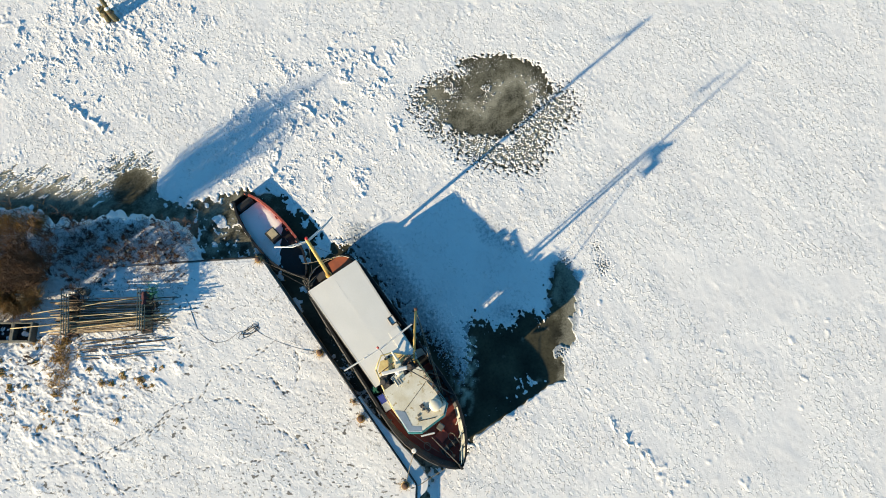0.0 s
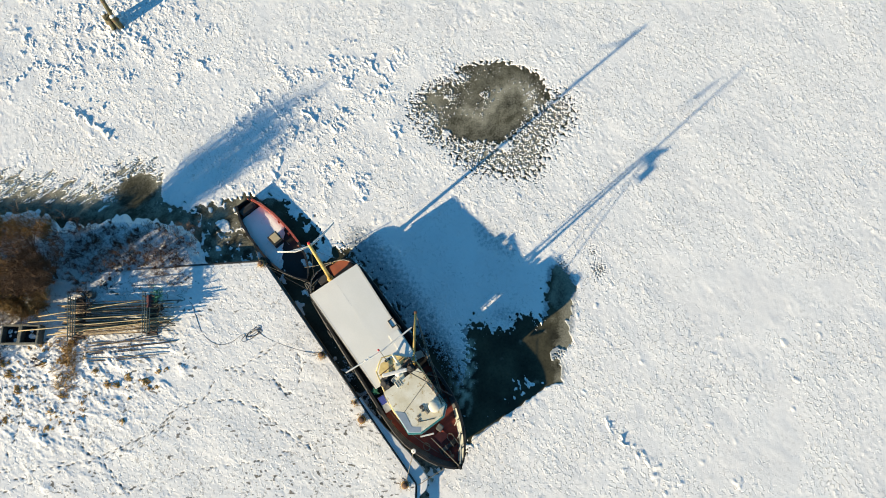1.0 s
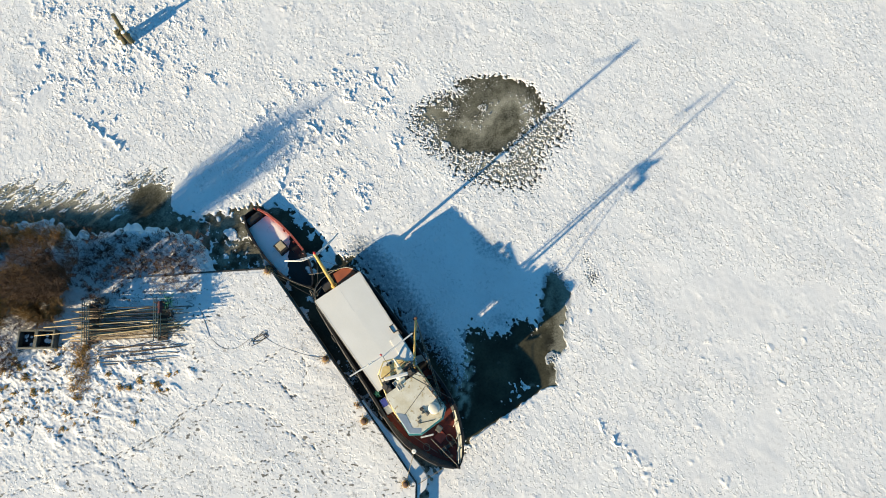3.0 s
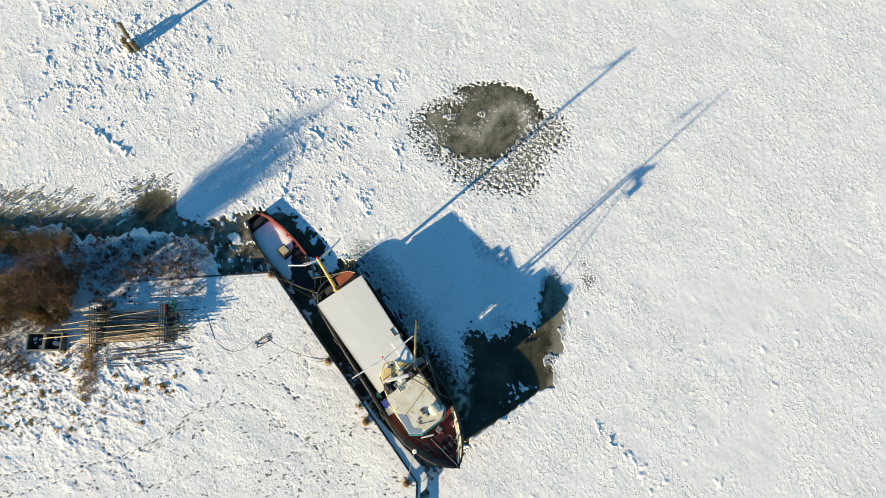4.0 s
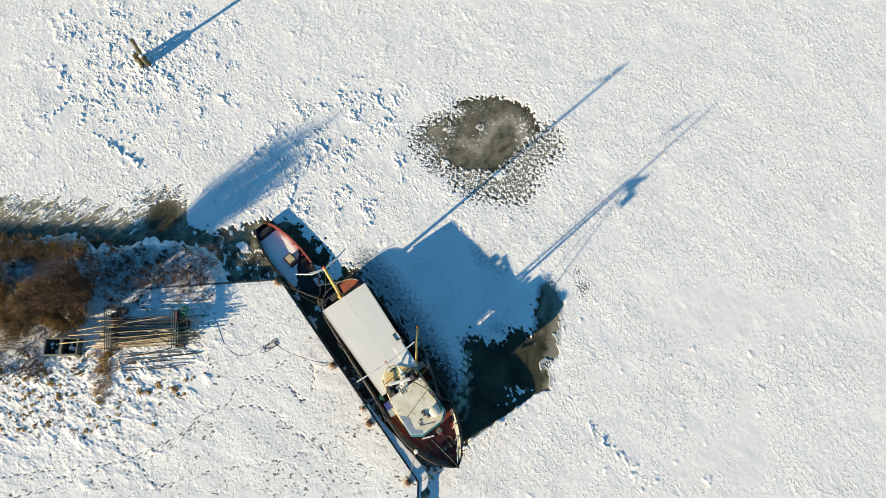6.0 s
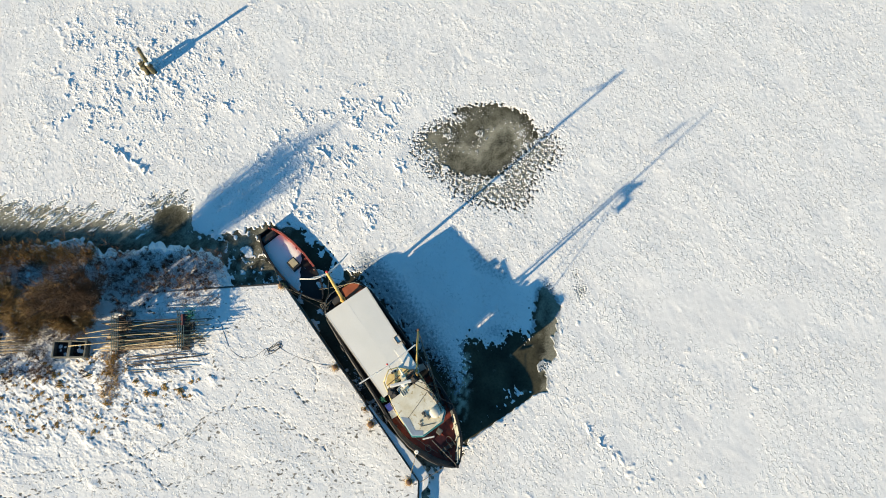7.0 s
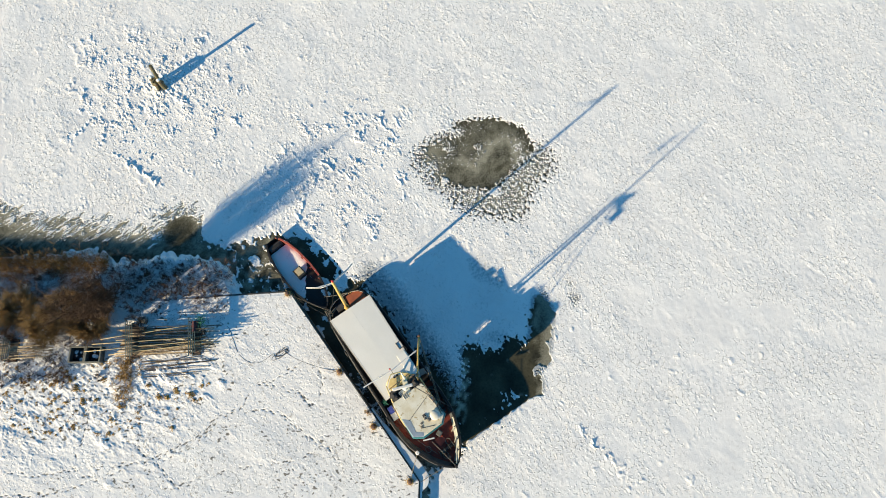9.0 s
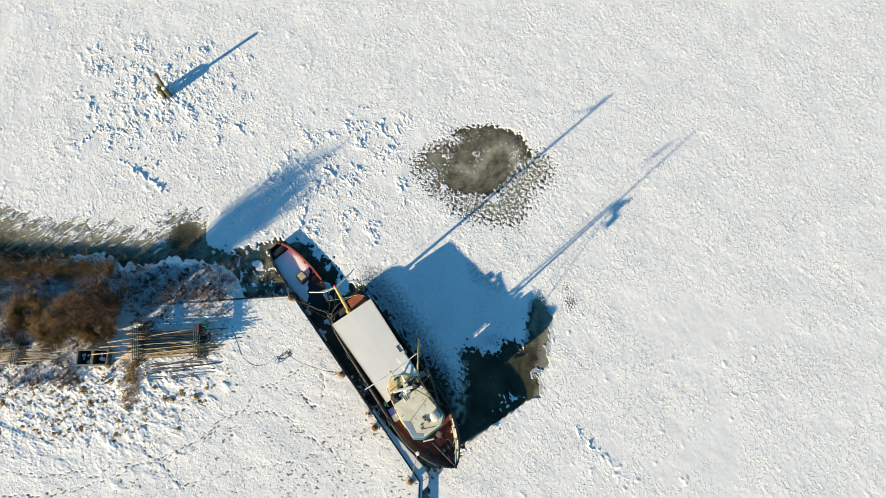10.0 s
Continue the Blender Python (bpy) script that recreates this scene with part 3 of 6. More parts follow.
busy = (1 - 0.75 * step01(0.0, 0.25, clear)) * step01(-1.6, -0.3, np.maximum(ring / soft_rim, grains))
h = 0.75 * level + (0.27 * fine + 0.16 * grit + 0.18 * clump) * busy - 0.05
patches.append((cut, x, y, old + fade * (open_up(base * (1 - 0.55 * busy) + 0.010 * np.maximum(fine, 0) * busy, h) - old)))
# broken crust round the mooring piles and towards the cutter's stern: small tilted plates and grit
for k, corners in enumerate(RUBBLE_ZONES):
    cut, x, y, old, base, h, fine, grit, clump, fade = fine_patch(*corners, 100 + 10 * k)
    wx, wy = x + 0.05 * clump + 0.02 * fine, y + 0.05 * grit + 0.02 * fine
    crumbs = 0.100 * plates(wx, wy, 0.36, 31 + k) * step01(-0.6, 0.7, finer(mid[cut])) + 0.070 * plates(wx, wy, 0.20, 33 + k) + 0.006 * np.maximum(fine, 0)
    patches.append((cut, x, y, old + fade * finer(broken[cut]) * zone(x, y) * crumbs * (h < -0.3)))
# the channel's far edge by the bank: snow feathered out in long thin streaks down the sun's way
cut, x, y, old, base, h, fine, grit, clump, fade = fine_patch(-41.7, -19.6, 14.8, 20.6, 80)
brush = field(x.shape, STEP / 2, 0.10, 0.45, 85, 5.0, math.degrees(SUN_TO))
sweep = field(x.shape, STEP / 2, 0.5, 1.6, 86, 3.0, math.degrees(SUN_TO))
lobe = 1.75 - np.hypot(x + 21.6, y - 16.0) + 0.12 * clump + 0.10 * fine
h = 0.42 * np.clip(h, -3, 1.5) + 0.24 + 0.24 * step01(-27, -34, x) + (0.34 * brush + 0.26 * fine + 0.16 * grit + 0.22 * sweep) * step01(-2.4, -0.2, h) * step01(1.6, 0.5, h)
h = np.maximum(h - 0.3 * step01(-0.3, -0.1, lobe) * (lobe < 0), 0.9 * lobe)
patches.append((cut, x, y, np.where(old > 0.12, old, old + fade * (open_up(base, h) - old))))
# along the cutter's shaded side and round the dark ice at its bow: mottled, thin snow with small holes
cut, x, y, old, base, h, fine, grit, clump, fade = fine_patch(-7, 13.2, -3.2, 13.8, 70)
near_hull = -inside(x, y, [(-5.6, 12.0), (-3.6, 9.7), (-1.5, 6.7), (0.2, 4.1), (1.5, 1.6), (2.3, -0.5), (-2, 0), (-8, 8)])
mottle = step01(3.4, 0.6, near_hull) * (near_hull > 0) * step01(-0.5, 1.5, y)
ragged = (0.08 + 0.10 * mottle) * (1 - 0.7 * step01(7.2, 8.2, x))
straight = (np.abs(((x - 2.25) * 3.15 - (y + 0.95) * 5.4) / 6.25) < 0.5) & (y < 2.6)
h = np.where(straight, h, h + ragged * (fine + 0.7 * grit + 0.8 * clump))
holes = 0.34 * fine + 0.20 * grit + 0.25 * clump - 0.92 - 0.25 * np.maximum(near_hull, 0) + 0.25 * step01(1.0, 0.2, near_hull)
h = np.maximum(h, np.where(mottle > 0.02, holes, -1))
# small melt holes beyond the dark ice
for mx, my, mr in ((11.7, 10.5, 0.6), (11.4, 11.8, 0.4), (9.1, 10.8, 0.6), (8.5, 4.5, 0.45)):
    h = np.maximum(h, 0.30 - 0.55 * np.hypot(x - mx, (y - my) * 0.8) / mr + 0.25 * fine + 0.2 * grit - 0.34)
qa2, qb2 = finer(qa[cut]), finer(qb[cut])
lie = base + 0.007 * mottle * (clump + 0.3 * fine)
keep = (qa2 > -0.4) & (qb2 > -0.4)
patches.append((cut, x, y, np.where(keep, old, old + fade * (np.maximum(open_up(lie, h), -0.14) - old))))
edge = np.minimum.reduce([PX - gx[0], gx[-1] - PX, PY - gy[0], gy[-1] - PY])
snow *= step01(0.0, 1.0, edge)
ny, nx = shp
idx = np.arange(nx * ny, dtype=np.int32).reshape(shp)
quads = np.stack([idx[:-1, :-1], idx[:-1, 1:], idx[1:, 1:], idx[1:, :-1]], -1).reshape(-1, 4)
buried = ((qa > 1.0) & (qb > 1.0)).ravel()
buried = buried.reshape(shp)
gone = (buried[:-1, :-1] & buried[1:, 1:]) | False
for cut, *_ in patches:
    gone[cut[0].start:cut[0].stop - 1, cut[1].start:cut[1].stop - 1] = True
quads = quads[~gone.ravel()]
FAR = 2500.0
x0, x1, y0, y1 = gx[0], gx[-1], gy[0], gy[-1]
outer = [(-FAR, -FAR, 0), (FAR, -FAR, 0), (FAR, FAR, 0), (-FAR, FAR, 0)]
inner = [idx[0, 0], idx[0, -1], idx[-1, -1], idx[-1, 0]]
o = nx * ny
ring = [(o, o + 1, inner[1], inner[0]), (o + 1, o + 2, inner[2], inner[1]), (o + 2, o + 3, inner[3], inner[2]), (o + 3, o, inner[0], inner[3])]
verts, faces, count = [np.stack([PX, PY, snow], -1).reshape(-1, 3), np.array(outer)], [quads, np.array(ring, dtype=np.int32)], o + 4
for cut, x, y, z in patches:
    i = np.arange(x.size, dtype=np.int32).reshape(x.shape) + count
    verts.append(np.stack([x, y, z], -1).reshape(-1, 3))
    faces.append(np.stack([i[:-1, :-1], i[:-1, 1:], i[1:, 1:], i[1:, :-1]], -1).reshape(-1, 4))
    count += x.size


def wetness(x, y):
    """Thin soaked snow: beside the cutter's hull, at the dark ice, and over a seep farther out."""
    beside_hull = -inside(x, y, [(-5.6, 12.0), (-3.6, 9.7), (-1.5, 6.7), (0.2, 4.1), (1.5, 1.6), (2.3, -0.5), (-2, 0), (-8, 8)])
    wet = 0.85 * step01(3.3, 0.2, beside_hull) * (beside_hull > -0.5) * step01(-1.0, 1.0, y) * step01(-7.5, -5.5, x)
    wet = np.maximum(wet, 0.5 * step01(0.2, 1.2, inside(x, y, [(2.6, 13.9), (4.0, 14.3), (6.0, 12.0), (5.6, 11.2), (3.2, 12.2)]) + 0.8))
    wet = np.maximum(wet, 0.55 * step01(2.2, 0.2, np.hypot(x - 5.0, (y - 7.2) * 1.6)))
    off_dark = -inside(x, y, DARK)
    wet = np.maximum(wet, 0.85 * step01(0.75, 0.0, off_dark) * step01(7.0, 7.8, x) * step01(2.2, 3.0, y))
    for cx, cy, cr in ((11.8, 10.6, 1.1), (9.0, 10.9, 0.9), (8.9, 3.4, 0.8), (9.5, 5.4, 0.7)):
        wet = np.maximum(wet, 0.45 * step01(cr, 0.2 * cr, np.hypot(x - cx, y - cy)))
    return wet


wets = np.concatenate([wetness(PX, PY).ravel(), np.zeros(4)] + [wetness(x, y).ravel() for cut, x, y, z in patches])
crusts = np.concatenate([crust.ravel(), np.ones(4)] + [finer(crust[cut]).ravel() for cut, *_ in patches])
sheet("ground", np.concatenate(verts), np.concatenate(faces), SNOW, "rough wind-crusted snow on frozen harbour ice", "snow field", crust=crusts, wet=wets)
ix, iy = np.arange(-48, 16, 0.17), np.arange(-9, 31, 0.17)
IX, IY = np.meshgrid(ix, iy)
f_wide, f_mid = field(IX.shape, 0.17, 0.5, 2.2, 91), field(IX.shape, 0.17, 0.36, 1.0, 92)
f_brush = field(IX.shape, 0.17, 0.36, 1.1, 93, 4.0, math.degrees(SUN_TO))
ridge = np.full(IX.shape, 9.0)
ridge_line = [(2.3, 23.1), (3.6, 22.3), (4.3, 23.5), (5.1, 24.7), (6.3, 25.4), (7.3, 24.9), (7.4, 23.2)]
for (ax_, ay_), (bx_, by_) in zip(ridge_line, ridge_line[1:]):
    dx, dy = bx_ - ax_, by_ - ay_
    t = np.clip(((IX - ax_) * dx + (IY - ay_) * dy) / (dx * dx + dy * dy), 0, 1)
    ridge = np.minimum(ridge, np.hypot(IX - ax_ - t * dx, IY - ay_ - t * dy))
in_pool = step01(-0.6, 0.8, inside(IX, IY, POOL))
frost = in_pool * (0.17 + 0.04 * f_wide + 0.24 * step01(1.5, -0.5, IX) + 0.38 * np.exp(-((ridge + 0.12 * f_mid) / 0.5) ** 2))
frost = np.maximum(frost, 0.50 * step01(-0.3, 0.5, inside(IX, IY, GRITTY)) * (1 - in_pool))
i_dark, i_chan = inside(IX, IY, DARK), inside(IX, IY, CHANNEL)
frost = np.maximum(frost, step01(8.0, 8.8, IX + 0.15 * f_wide) * step01(1.3, 0.0, i_dark) * 0.42 * step01(-1.5, 0.0, i_dark))
lace = step01(-0.3, 0.6, inside(IX, IY, [(0.8, 5.0), (2.7, 5.7), (3.0, 3.8), (2.7, 2.0), (2.3, 0.4), (1.3, 1.6)]))
frost = np.maximum(frost, lace * np.clip(0.45 + 0.4 * f_mid + 0.25 * f_wide, 0, 1))
west = step01(-18.8, -20.5, IX)
frost = np.maximum(frost, west * (0.08 + 0.45 * step01(1.7, -0.2, i_chan + 0.45 * f_brush + 0.2 * f_mid) + 0.08 * f_brush))
frost = np.maximum(frost, (1 - west) * step01(-10, -13, IX) * (0.20 + 0.10 * f_wide) * (i_chan > -0.5))
frost *= 1 - 0.75 * step01(1.9, 0.9, np.hypot(IX + 21.8, IY - 16.3))
frost = np.maximum(frost, step01(-1.2, -2.4, IY) * step01(0.7, 0.0, IX) * np.clip(0.34 + 0.15 * f_mid, 0, 1))
nyi, nxi = IX.shape
ii = np.arange(nxi * nyi, dtype=np.int32).reshape(IX.shape)
iq = np.stack([ii[:-1, :-1], ii[:-1, 1:], ii[1:, 1:], ii[1:, :-1]], -1).reshape(-1, 4)
o = nxi * nyi
ring = [(o, o + 1, ii[0, -1], ii[0, 0]), (o + 1, o + 2, ii[-1, -1], ii[0, -1]), (o + 2, o + 3, ii[-1, 0], ii[-1, -1]), (o + 3, o, ii[0, 0], ii[-1, 0])]
iv = np.concatenate([np.stack([IX, IY, np.full(IX.shape, -0.045)], -1).reshape(-1, 3), np.array([(-FAR, -FAR, -0.045), (FAR, -FAR, -0.045), (FAR, FAR, -0.045), (-FAR, FAR, -0.045)])])
sheet("water", iv, np.concatenate([iq, np.array(ring, dtype=np.int32)]), ICE, "dark brown thin ice over harbour water", "ice", frost=np.append(np.clip(frost, 0, 1), np.zeros(4)))

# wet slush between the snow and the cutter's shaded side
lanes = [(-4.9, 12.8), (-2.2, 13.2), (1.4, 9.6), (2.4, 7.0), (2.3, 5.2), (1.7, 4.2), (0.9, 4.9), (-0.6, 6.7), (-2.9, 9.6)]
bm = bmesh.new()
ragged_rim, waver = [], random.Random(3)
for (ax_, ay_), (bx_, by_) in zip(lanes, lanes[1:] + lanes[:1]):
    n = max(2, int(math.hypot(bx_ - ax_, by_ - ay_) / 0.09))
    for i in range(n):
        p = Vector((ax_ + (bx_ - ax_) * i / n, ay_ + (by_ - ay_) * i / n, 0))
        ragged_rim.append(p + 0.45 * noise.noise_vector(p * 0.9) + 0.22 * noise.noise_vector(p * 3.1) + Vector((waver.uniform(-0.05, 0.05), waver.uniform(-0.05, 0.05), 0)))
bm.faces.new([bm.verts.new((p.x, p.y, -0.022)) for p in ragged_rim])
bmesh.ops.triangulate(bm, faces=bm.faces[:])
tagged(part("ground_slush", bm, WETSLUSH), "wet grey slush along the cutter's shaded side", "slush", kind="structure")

# the quay's snowy top, in its own skewed grid from the corner
QSTEP = 0.062
QUAY_END = 18.1  # where the quay's edge turns away from the cutter's bow
qu, qv = np.concatenate([np.arange(0, 22.5, QSTEP), np.arange(22.5, 34.2, 0.45)]), np.arange(0, 42, QSTEP)
QU, QV = np.meshgrid(qu, qv)
QTURN = 0.62 * np.maximum(QU - QUAY_END, 0)
QX = CORNER.x + QU * ALONG.x + (QV + QTURN) * NORTH.x
QY = CORNER.y + QU * ALONG.y + (QV + QTURN) * NORTH.y
t2, s2, m2, w2 = (field(QU.shape, QSTEP, a, b, s) for a, b, s in ((0.2, 0.45, 11), (0.45, 1.1, 12), (1.0, 3.0, 13), (4.0, 12.0, 14)))
wild = step01(-2.5, 2.0, inside(QX, QY, [(-16.5, 10), (-16.5, 6), (-18, 2), (-22, -2), (-60, -2), (-60, 12)]) + 1.0 * m2)
qz = QUAY_Z + 0.010 * w2 + 0.004 * m2 + 0.0015 * s2 + 0.001 * t2
qz += 0.0006 * np.sign(t2) * np.abs(t2) ** 2.3
qz -= 0.022 * step01(1.7, 2.2, t2) * step01(0.2, 1.2, m2 + 0.5 * w2)
clumpy = step01(-1.0, 1.5, inside(QX, QY, [(-16.8, 4.6), (-18.2, 2.4), (-22, -0.2), (-26, -0.6), (-33, -0.4), (-60, 0), (-60, 5.2), (-24, 5)]) + 0.6 * m2)
qz += 0.7 * wild * (0.022 * step01(0.4, 1.1, s2) + 0.02 * m2 - 0.03 * step01(0.9, 1.5, m2) + 0.02 * step01(0.7, 1.2, t2))
qz += clumpy * (0.042 * plates(QX + 0.06 * s2, QY + 0.06 * t2, 0.42, 41) * step01(-0.4, 0.6, m2) + 0.032 * plates(QX + 0.03 * t2, QY, 0.22, 42))
TRAILS = [[(-20.9, -1.85), (-19.5, -1.2), (-18.0, -0.4), (-16.65, 0.9), (-15.1, 1.55), (-14.6, 2.4), (-14.2, 3.0)], [(-20.9, -2.2), (-19.1, -1.5), (-17.9, -0.7), (-16.5, 0.7)],
          [(-13.6, 3.5), (-12.5, 3.4), (-11.3, 2.95), (-10.3, 2.6), (-9.7, 1.95), (-9.1, 1.75)], [(-9.0, 4.4), (-8.8, 3.6), (-8.9, 2.8), (-9.1, 2.2)],
          [(-14.5, 1.35), (-12.9, 1.4), (-11.75, 1.1), (-10.5, 0.15), (-9.7, -0.4), (-8.9, -0.95), (-8.1, -1.3), (-7.1, -2.4)],
          [(-18.9, -3.95), (-17.0, -3.45), (-15.3, -2.9), (-13.3, -2.6), (-11.4, -2.4), (-10.3, -2.0), (-8.85, -1.5), (-7.7, -1.3)], [(-12.6, 3.8), (-11.65, 4.35), (-10.5, 4.85)]]
TRAILS += [[(-32.7, -3.0), (-31.4, -3.1), (-29.4, -3.3), (-27.3, -2.9), (-25.7, -2.8), (-24.6, -2.75), (-21.1, -2.1)], [(-32.3, -4.65), (-29.9, -4.7), (-28.5, -4.55), (-27.1, -4.2), (-25.6, -3.7), (-24.0, -3.1), (-22.7, -2.45), (-21.0, -2.1)],
           [(-26.4, 1.1), (-26.4, 0.5), (-26.6, -0.8), (-27.0, -1.4), (-26.7, -2.2), (-27.0, -2.7), (-26.1, -3.3), (-25.3, -3.3)], [(-23.5, -0.8), (-22.6, -1.1), (-21.8, -1.75), (-20.9, -2.35), (-20.1, -3.15), (-19.2, -4.05), (-18.5, -4.7)]]
prints = np.zeros(QU.shape)
for k, line in enumerate(TRAILS):
    r = random.Random(k)
    for (ax_, ay_), (bx_, by_) in zip(line, line[1:]):
        length = math.hypot(bx_ - ax_, by_ - ay_)
        for i in range(int(length / 0.26)):
            f = i * 0.26 / length
            if r.random() < 0.2:
                continue
            side, deep = (0.07 if i % 2 else -0.07), r.uniform(0.02, 0.045)
            cx = ax_ + (bx_ - ax_) * f - side * (by_ - ay_) / length + r.uniform(-0.06, 0.06) + 0.15 * noise.noise((f * length * 0.8, k, 0))
            cy = ay_ + (by_ - ay_) * f + side * (bx_ - ax_) / length + r.uniform(-0.06, 0.06) + 0.15 * noise.noise((f * length * 0.8, k, 9))
            gx_, gy_ = (bx_ - ax_) / length, (by_ - ay_) / length
            near = (np.abs(QX - cx) < 0.4) & (np.abs(QY - cy) < 0.4)
            qu_, qv_ = (QX[near] - cx) * gx_ + (QY[near] - cy) * gy_, (QY[near] - cy) * gx_ - (QX[near] - cx) * gy_
            dent = deep * np.exp(-(qu_ ** 2 / 0.020 + qv_ ** 2 / 0.0032))
            qz[near] -= dent
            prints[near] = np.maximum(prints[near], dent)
qz = np.where(QU < 0.2, QUAY_Z - 0.01 + (qz - QUAY_Z) * 0.4, qz)
# dark flecks in patches; compacted prints, their shade put into the colour by depth
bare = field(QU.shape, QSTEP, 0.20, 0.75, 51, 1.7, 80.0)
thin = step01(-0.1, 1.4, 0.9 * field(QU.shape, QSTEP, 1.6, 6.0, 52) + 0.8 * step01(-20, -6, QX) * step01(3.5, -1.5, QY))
dark_marks = 0.95 * step01(1.15, 1.6, bare + 0.45 * t2) * (0.10 + 0.90 * thin)
dark_marks = np.maximum(np.maximum(dark_marks, np.clip(prints * 34, 0, 0.95)), 0.8 * clumpy * step01(1.2, 1.7, bare + 0.4 * t2))
n1, n2 = QU.shape
qi = np.arange(n1 * n2, dtype=np.int32).reshape(QU.shape)
qq = np.stack([qi[:-1, :-1], qi[1:, :-1], qi[1:, 1:], qi[:-1, 1:]], -1).reshape(-1, 4)
sheet("pavement", np.stack([QX, QY, qz], -1).reshape(-1, 3), qq, QUAYSNOW, "trodden snow on a low harbour quay", "quay", crust=np.ones(QU.size), wet=dark_marks)


def quay_point(a, b, z=QUAY_Z):
    return CORNER + ALONG * a + NORTH * b + Vector((0, 0, z))


def edge_point(a, z=QUAY_Z):
    return quay_point(a, 0.62 * max(0.0, a - QUAY_END), z)


def wall_strip(name, p, q, out, width, z0, z1, material, label):
    """A straight wall from p to q, its thickness reaching from the line by width along out."""
    bm = bmesh.new()
    c = [p, q, q + out * width, p + out * width]
    lo, hi = [bm.verts.new((v.x, v.y, z0)) for v in c], [bm.verts.new((v.x, v.y, z1)) for v in c]
    bm.faces.new(lo[::-1]), bm.faces.new(hi)
    for i in range(4):
        bm.faces.new((lo[i], lo[(i + 1) % 4], hi[(i + 1) % 4], hi[i]))
    bmesh.ops.bevel(bm, geom=bm.edges[:], offset=0.02, segments=2, affect="EDGES")
    return tagged(part(name, bm, material), label, "quay wall", kind="structure")


OUT_E = Vector((0.802, 0.597, 0))
OUT_N = Vector((-0.074, 0.997, 0))
OUT_S = Vector((1.0, -0.025, 0))
wall_strip("wall_east", quay_point(-0.1, 0), quay_point(QUAY_END, 0), OUT_E, 0.07, -1.2, 0.585, CONCRETE, "dark concrete quay wall with worn edge")
wall_strip("wall_south", edge_point(QUAY_END), edge_point(34), OUT_S, 0.07, -1.2, 0.582, CONCRETE, "dark concrete quay wall with worn edge")
wall_strip("wall_north", quay_point(0.0, -0.1), quay_point(0, 9), OUT_N, 0.07, -1.2, 0.585, CONCRETE, "dark concrete quay wall with worn edge")


def edge_rail(a0, b0, a1, b1, out, label):
    rail = thing("quay_rail", Matrix.Identity(4), label, "rail", kind="")
    p, q = quay_point(a0, b0) + out * 0.12, quay_point(a1, b1) + out * 0.12
    part("pipe", tube([p - Vector((0, 0, 0.07)), q - Vector((0, 0, 0.07))], 0.036, 10), DARKSTEEL, rail, "grey steel pipe")
    part("wale", box(-0.06, (q - p).length, -0.05, 0.07, -0.42, -0.20, 0.02, Matrix.Translation(p) @ pose(0, 0, 0, 0, 0, math.degrees(math.atan2((q - p).y, (q - p).x)))), WOOD, rail, "worn timber wale")
    n = int((q - p).length / 2.2)
    for i in range(n + 1):
        c = p.lerp(q, i / n)
        part("bracket", box(-0.04, 0.04, -0.05, 0.03, -0.3, -0.05, 0.01, Matrix.Translation(c) @ pose(0, 0, 0, 0, 0, math.degrees(math.atan2((q - p).y, (q - p).x)))), RUST, rail)


edge_rail(0, 0, 11.5, 0, OUT_E, "grey steel pipe rail along the quay wall")
edge_rail(0, 0, 0, 6, OUT_N, "grey steel pipe rail along the quay wall")

# narrow snow-covered timber walkway along the outer end of the quay
bm = bmesh.new()
walkway = []
for k in range(150):
    a = 11.6 + 0.08 * k
    reach = 0.16 + 0.62 * step01(12.0, 17.6, a) + 0.05 * noise.noise((a * 1.3, 2.0, 0))
    if a > 18.0:
        reach = max(0.16 + 0.04 * noise.noise((a * 1.3, 2.0, 0)), reach * (1 - 0.9 * (a - 18.0) ** 1.5))
    lip = 0.47 + 0.015 * noise.noise((a * 1.6, 7.0, 0))
    out = OUT_E.lerp(OUT_S, step01(17.9, 18.5, a)).normalized()
    rim = [(0.12, 0.0), (0.12, lip), (0.12 + reach * 0.5, lip + 0.01), (0.12 + reach * 0.94, lip - 0.01), (0.12 + reach, lip - 0.06), (0.12 + reach, 0.0)]
    walkway.append([bm.verts.new(edge_point(a, 0) + out * w + Vector((0, 0, z))) for w, z in rim])
for r0, r1 in zip(walkway, walkway[1:]):
    for k in range(5):
        bm.faces.new((r0[k], r0[k + 1], r1[k + 1], r1[k]))
tagged(part("pavement_walkway", bm, SNOW, smooth=False), "narrow snow-covered timber walkway along the quay", "walkway", kind="structure")

# ---- the fishing cutter ----
SHIP = pose(-6.617, 9.122, 0, 0, 0, -54.75)
cutter = thing("fishing_cutter", SHIP, "black-hulled wooden fishing cutter moored at the snowy quay", "boat")
#      s, half breadth at rail, at waterline, rail height
STATIONS = [(-1.50, 0.75, 0.30, 1.10), (-1.40, 1.10, 0.60, 1.10), (-1.15, 1.45, 0.95, 1.10), (-0.75, 1.75, 1.30, 1.11), (0.0, 1.98, 1.60, 1.15), (2.0, 2.08, 1.85, 1.24),
            (4.0, 2.13, 1.95, 1.30), (6.0, 2.16, 1.98, 1.32), (8.0, 2.18, 1.95, 1.40), (9.3, 2.22, 1.85, 1.50), (10.4, 2.17, 1.62, 1.60), (11.3, 2.02, 1.32, 1.70),
            (12.1, 1.75, 0.98, 1.80), (12.9, 1.40, 0.62, 1.90), (13.5, 1.03, 0.36, 1.97), (13.95, 0.66, 0.16, 2.03), (14.25, 0.32, 0.05, 2.07), (14.42, 0.05, 0.02, 2.10)]


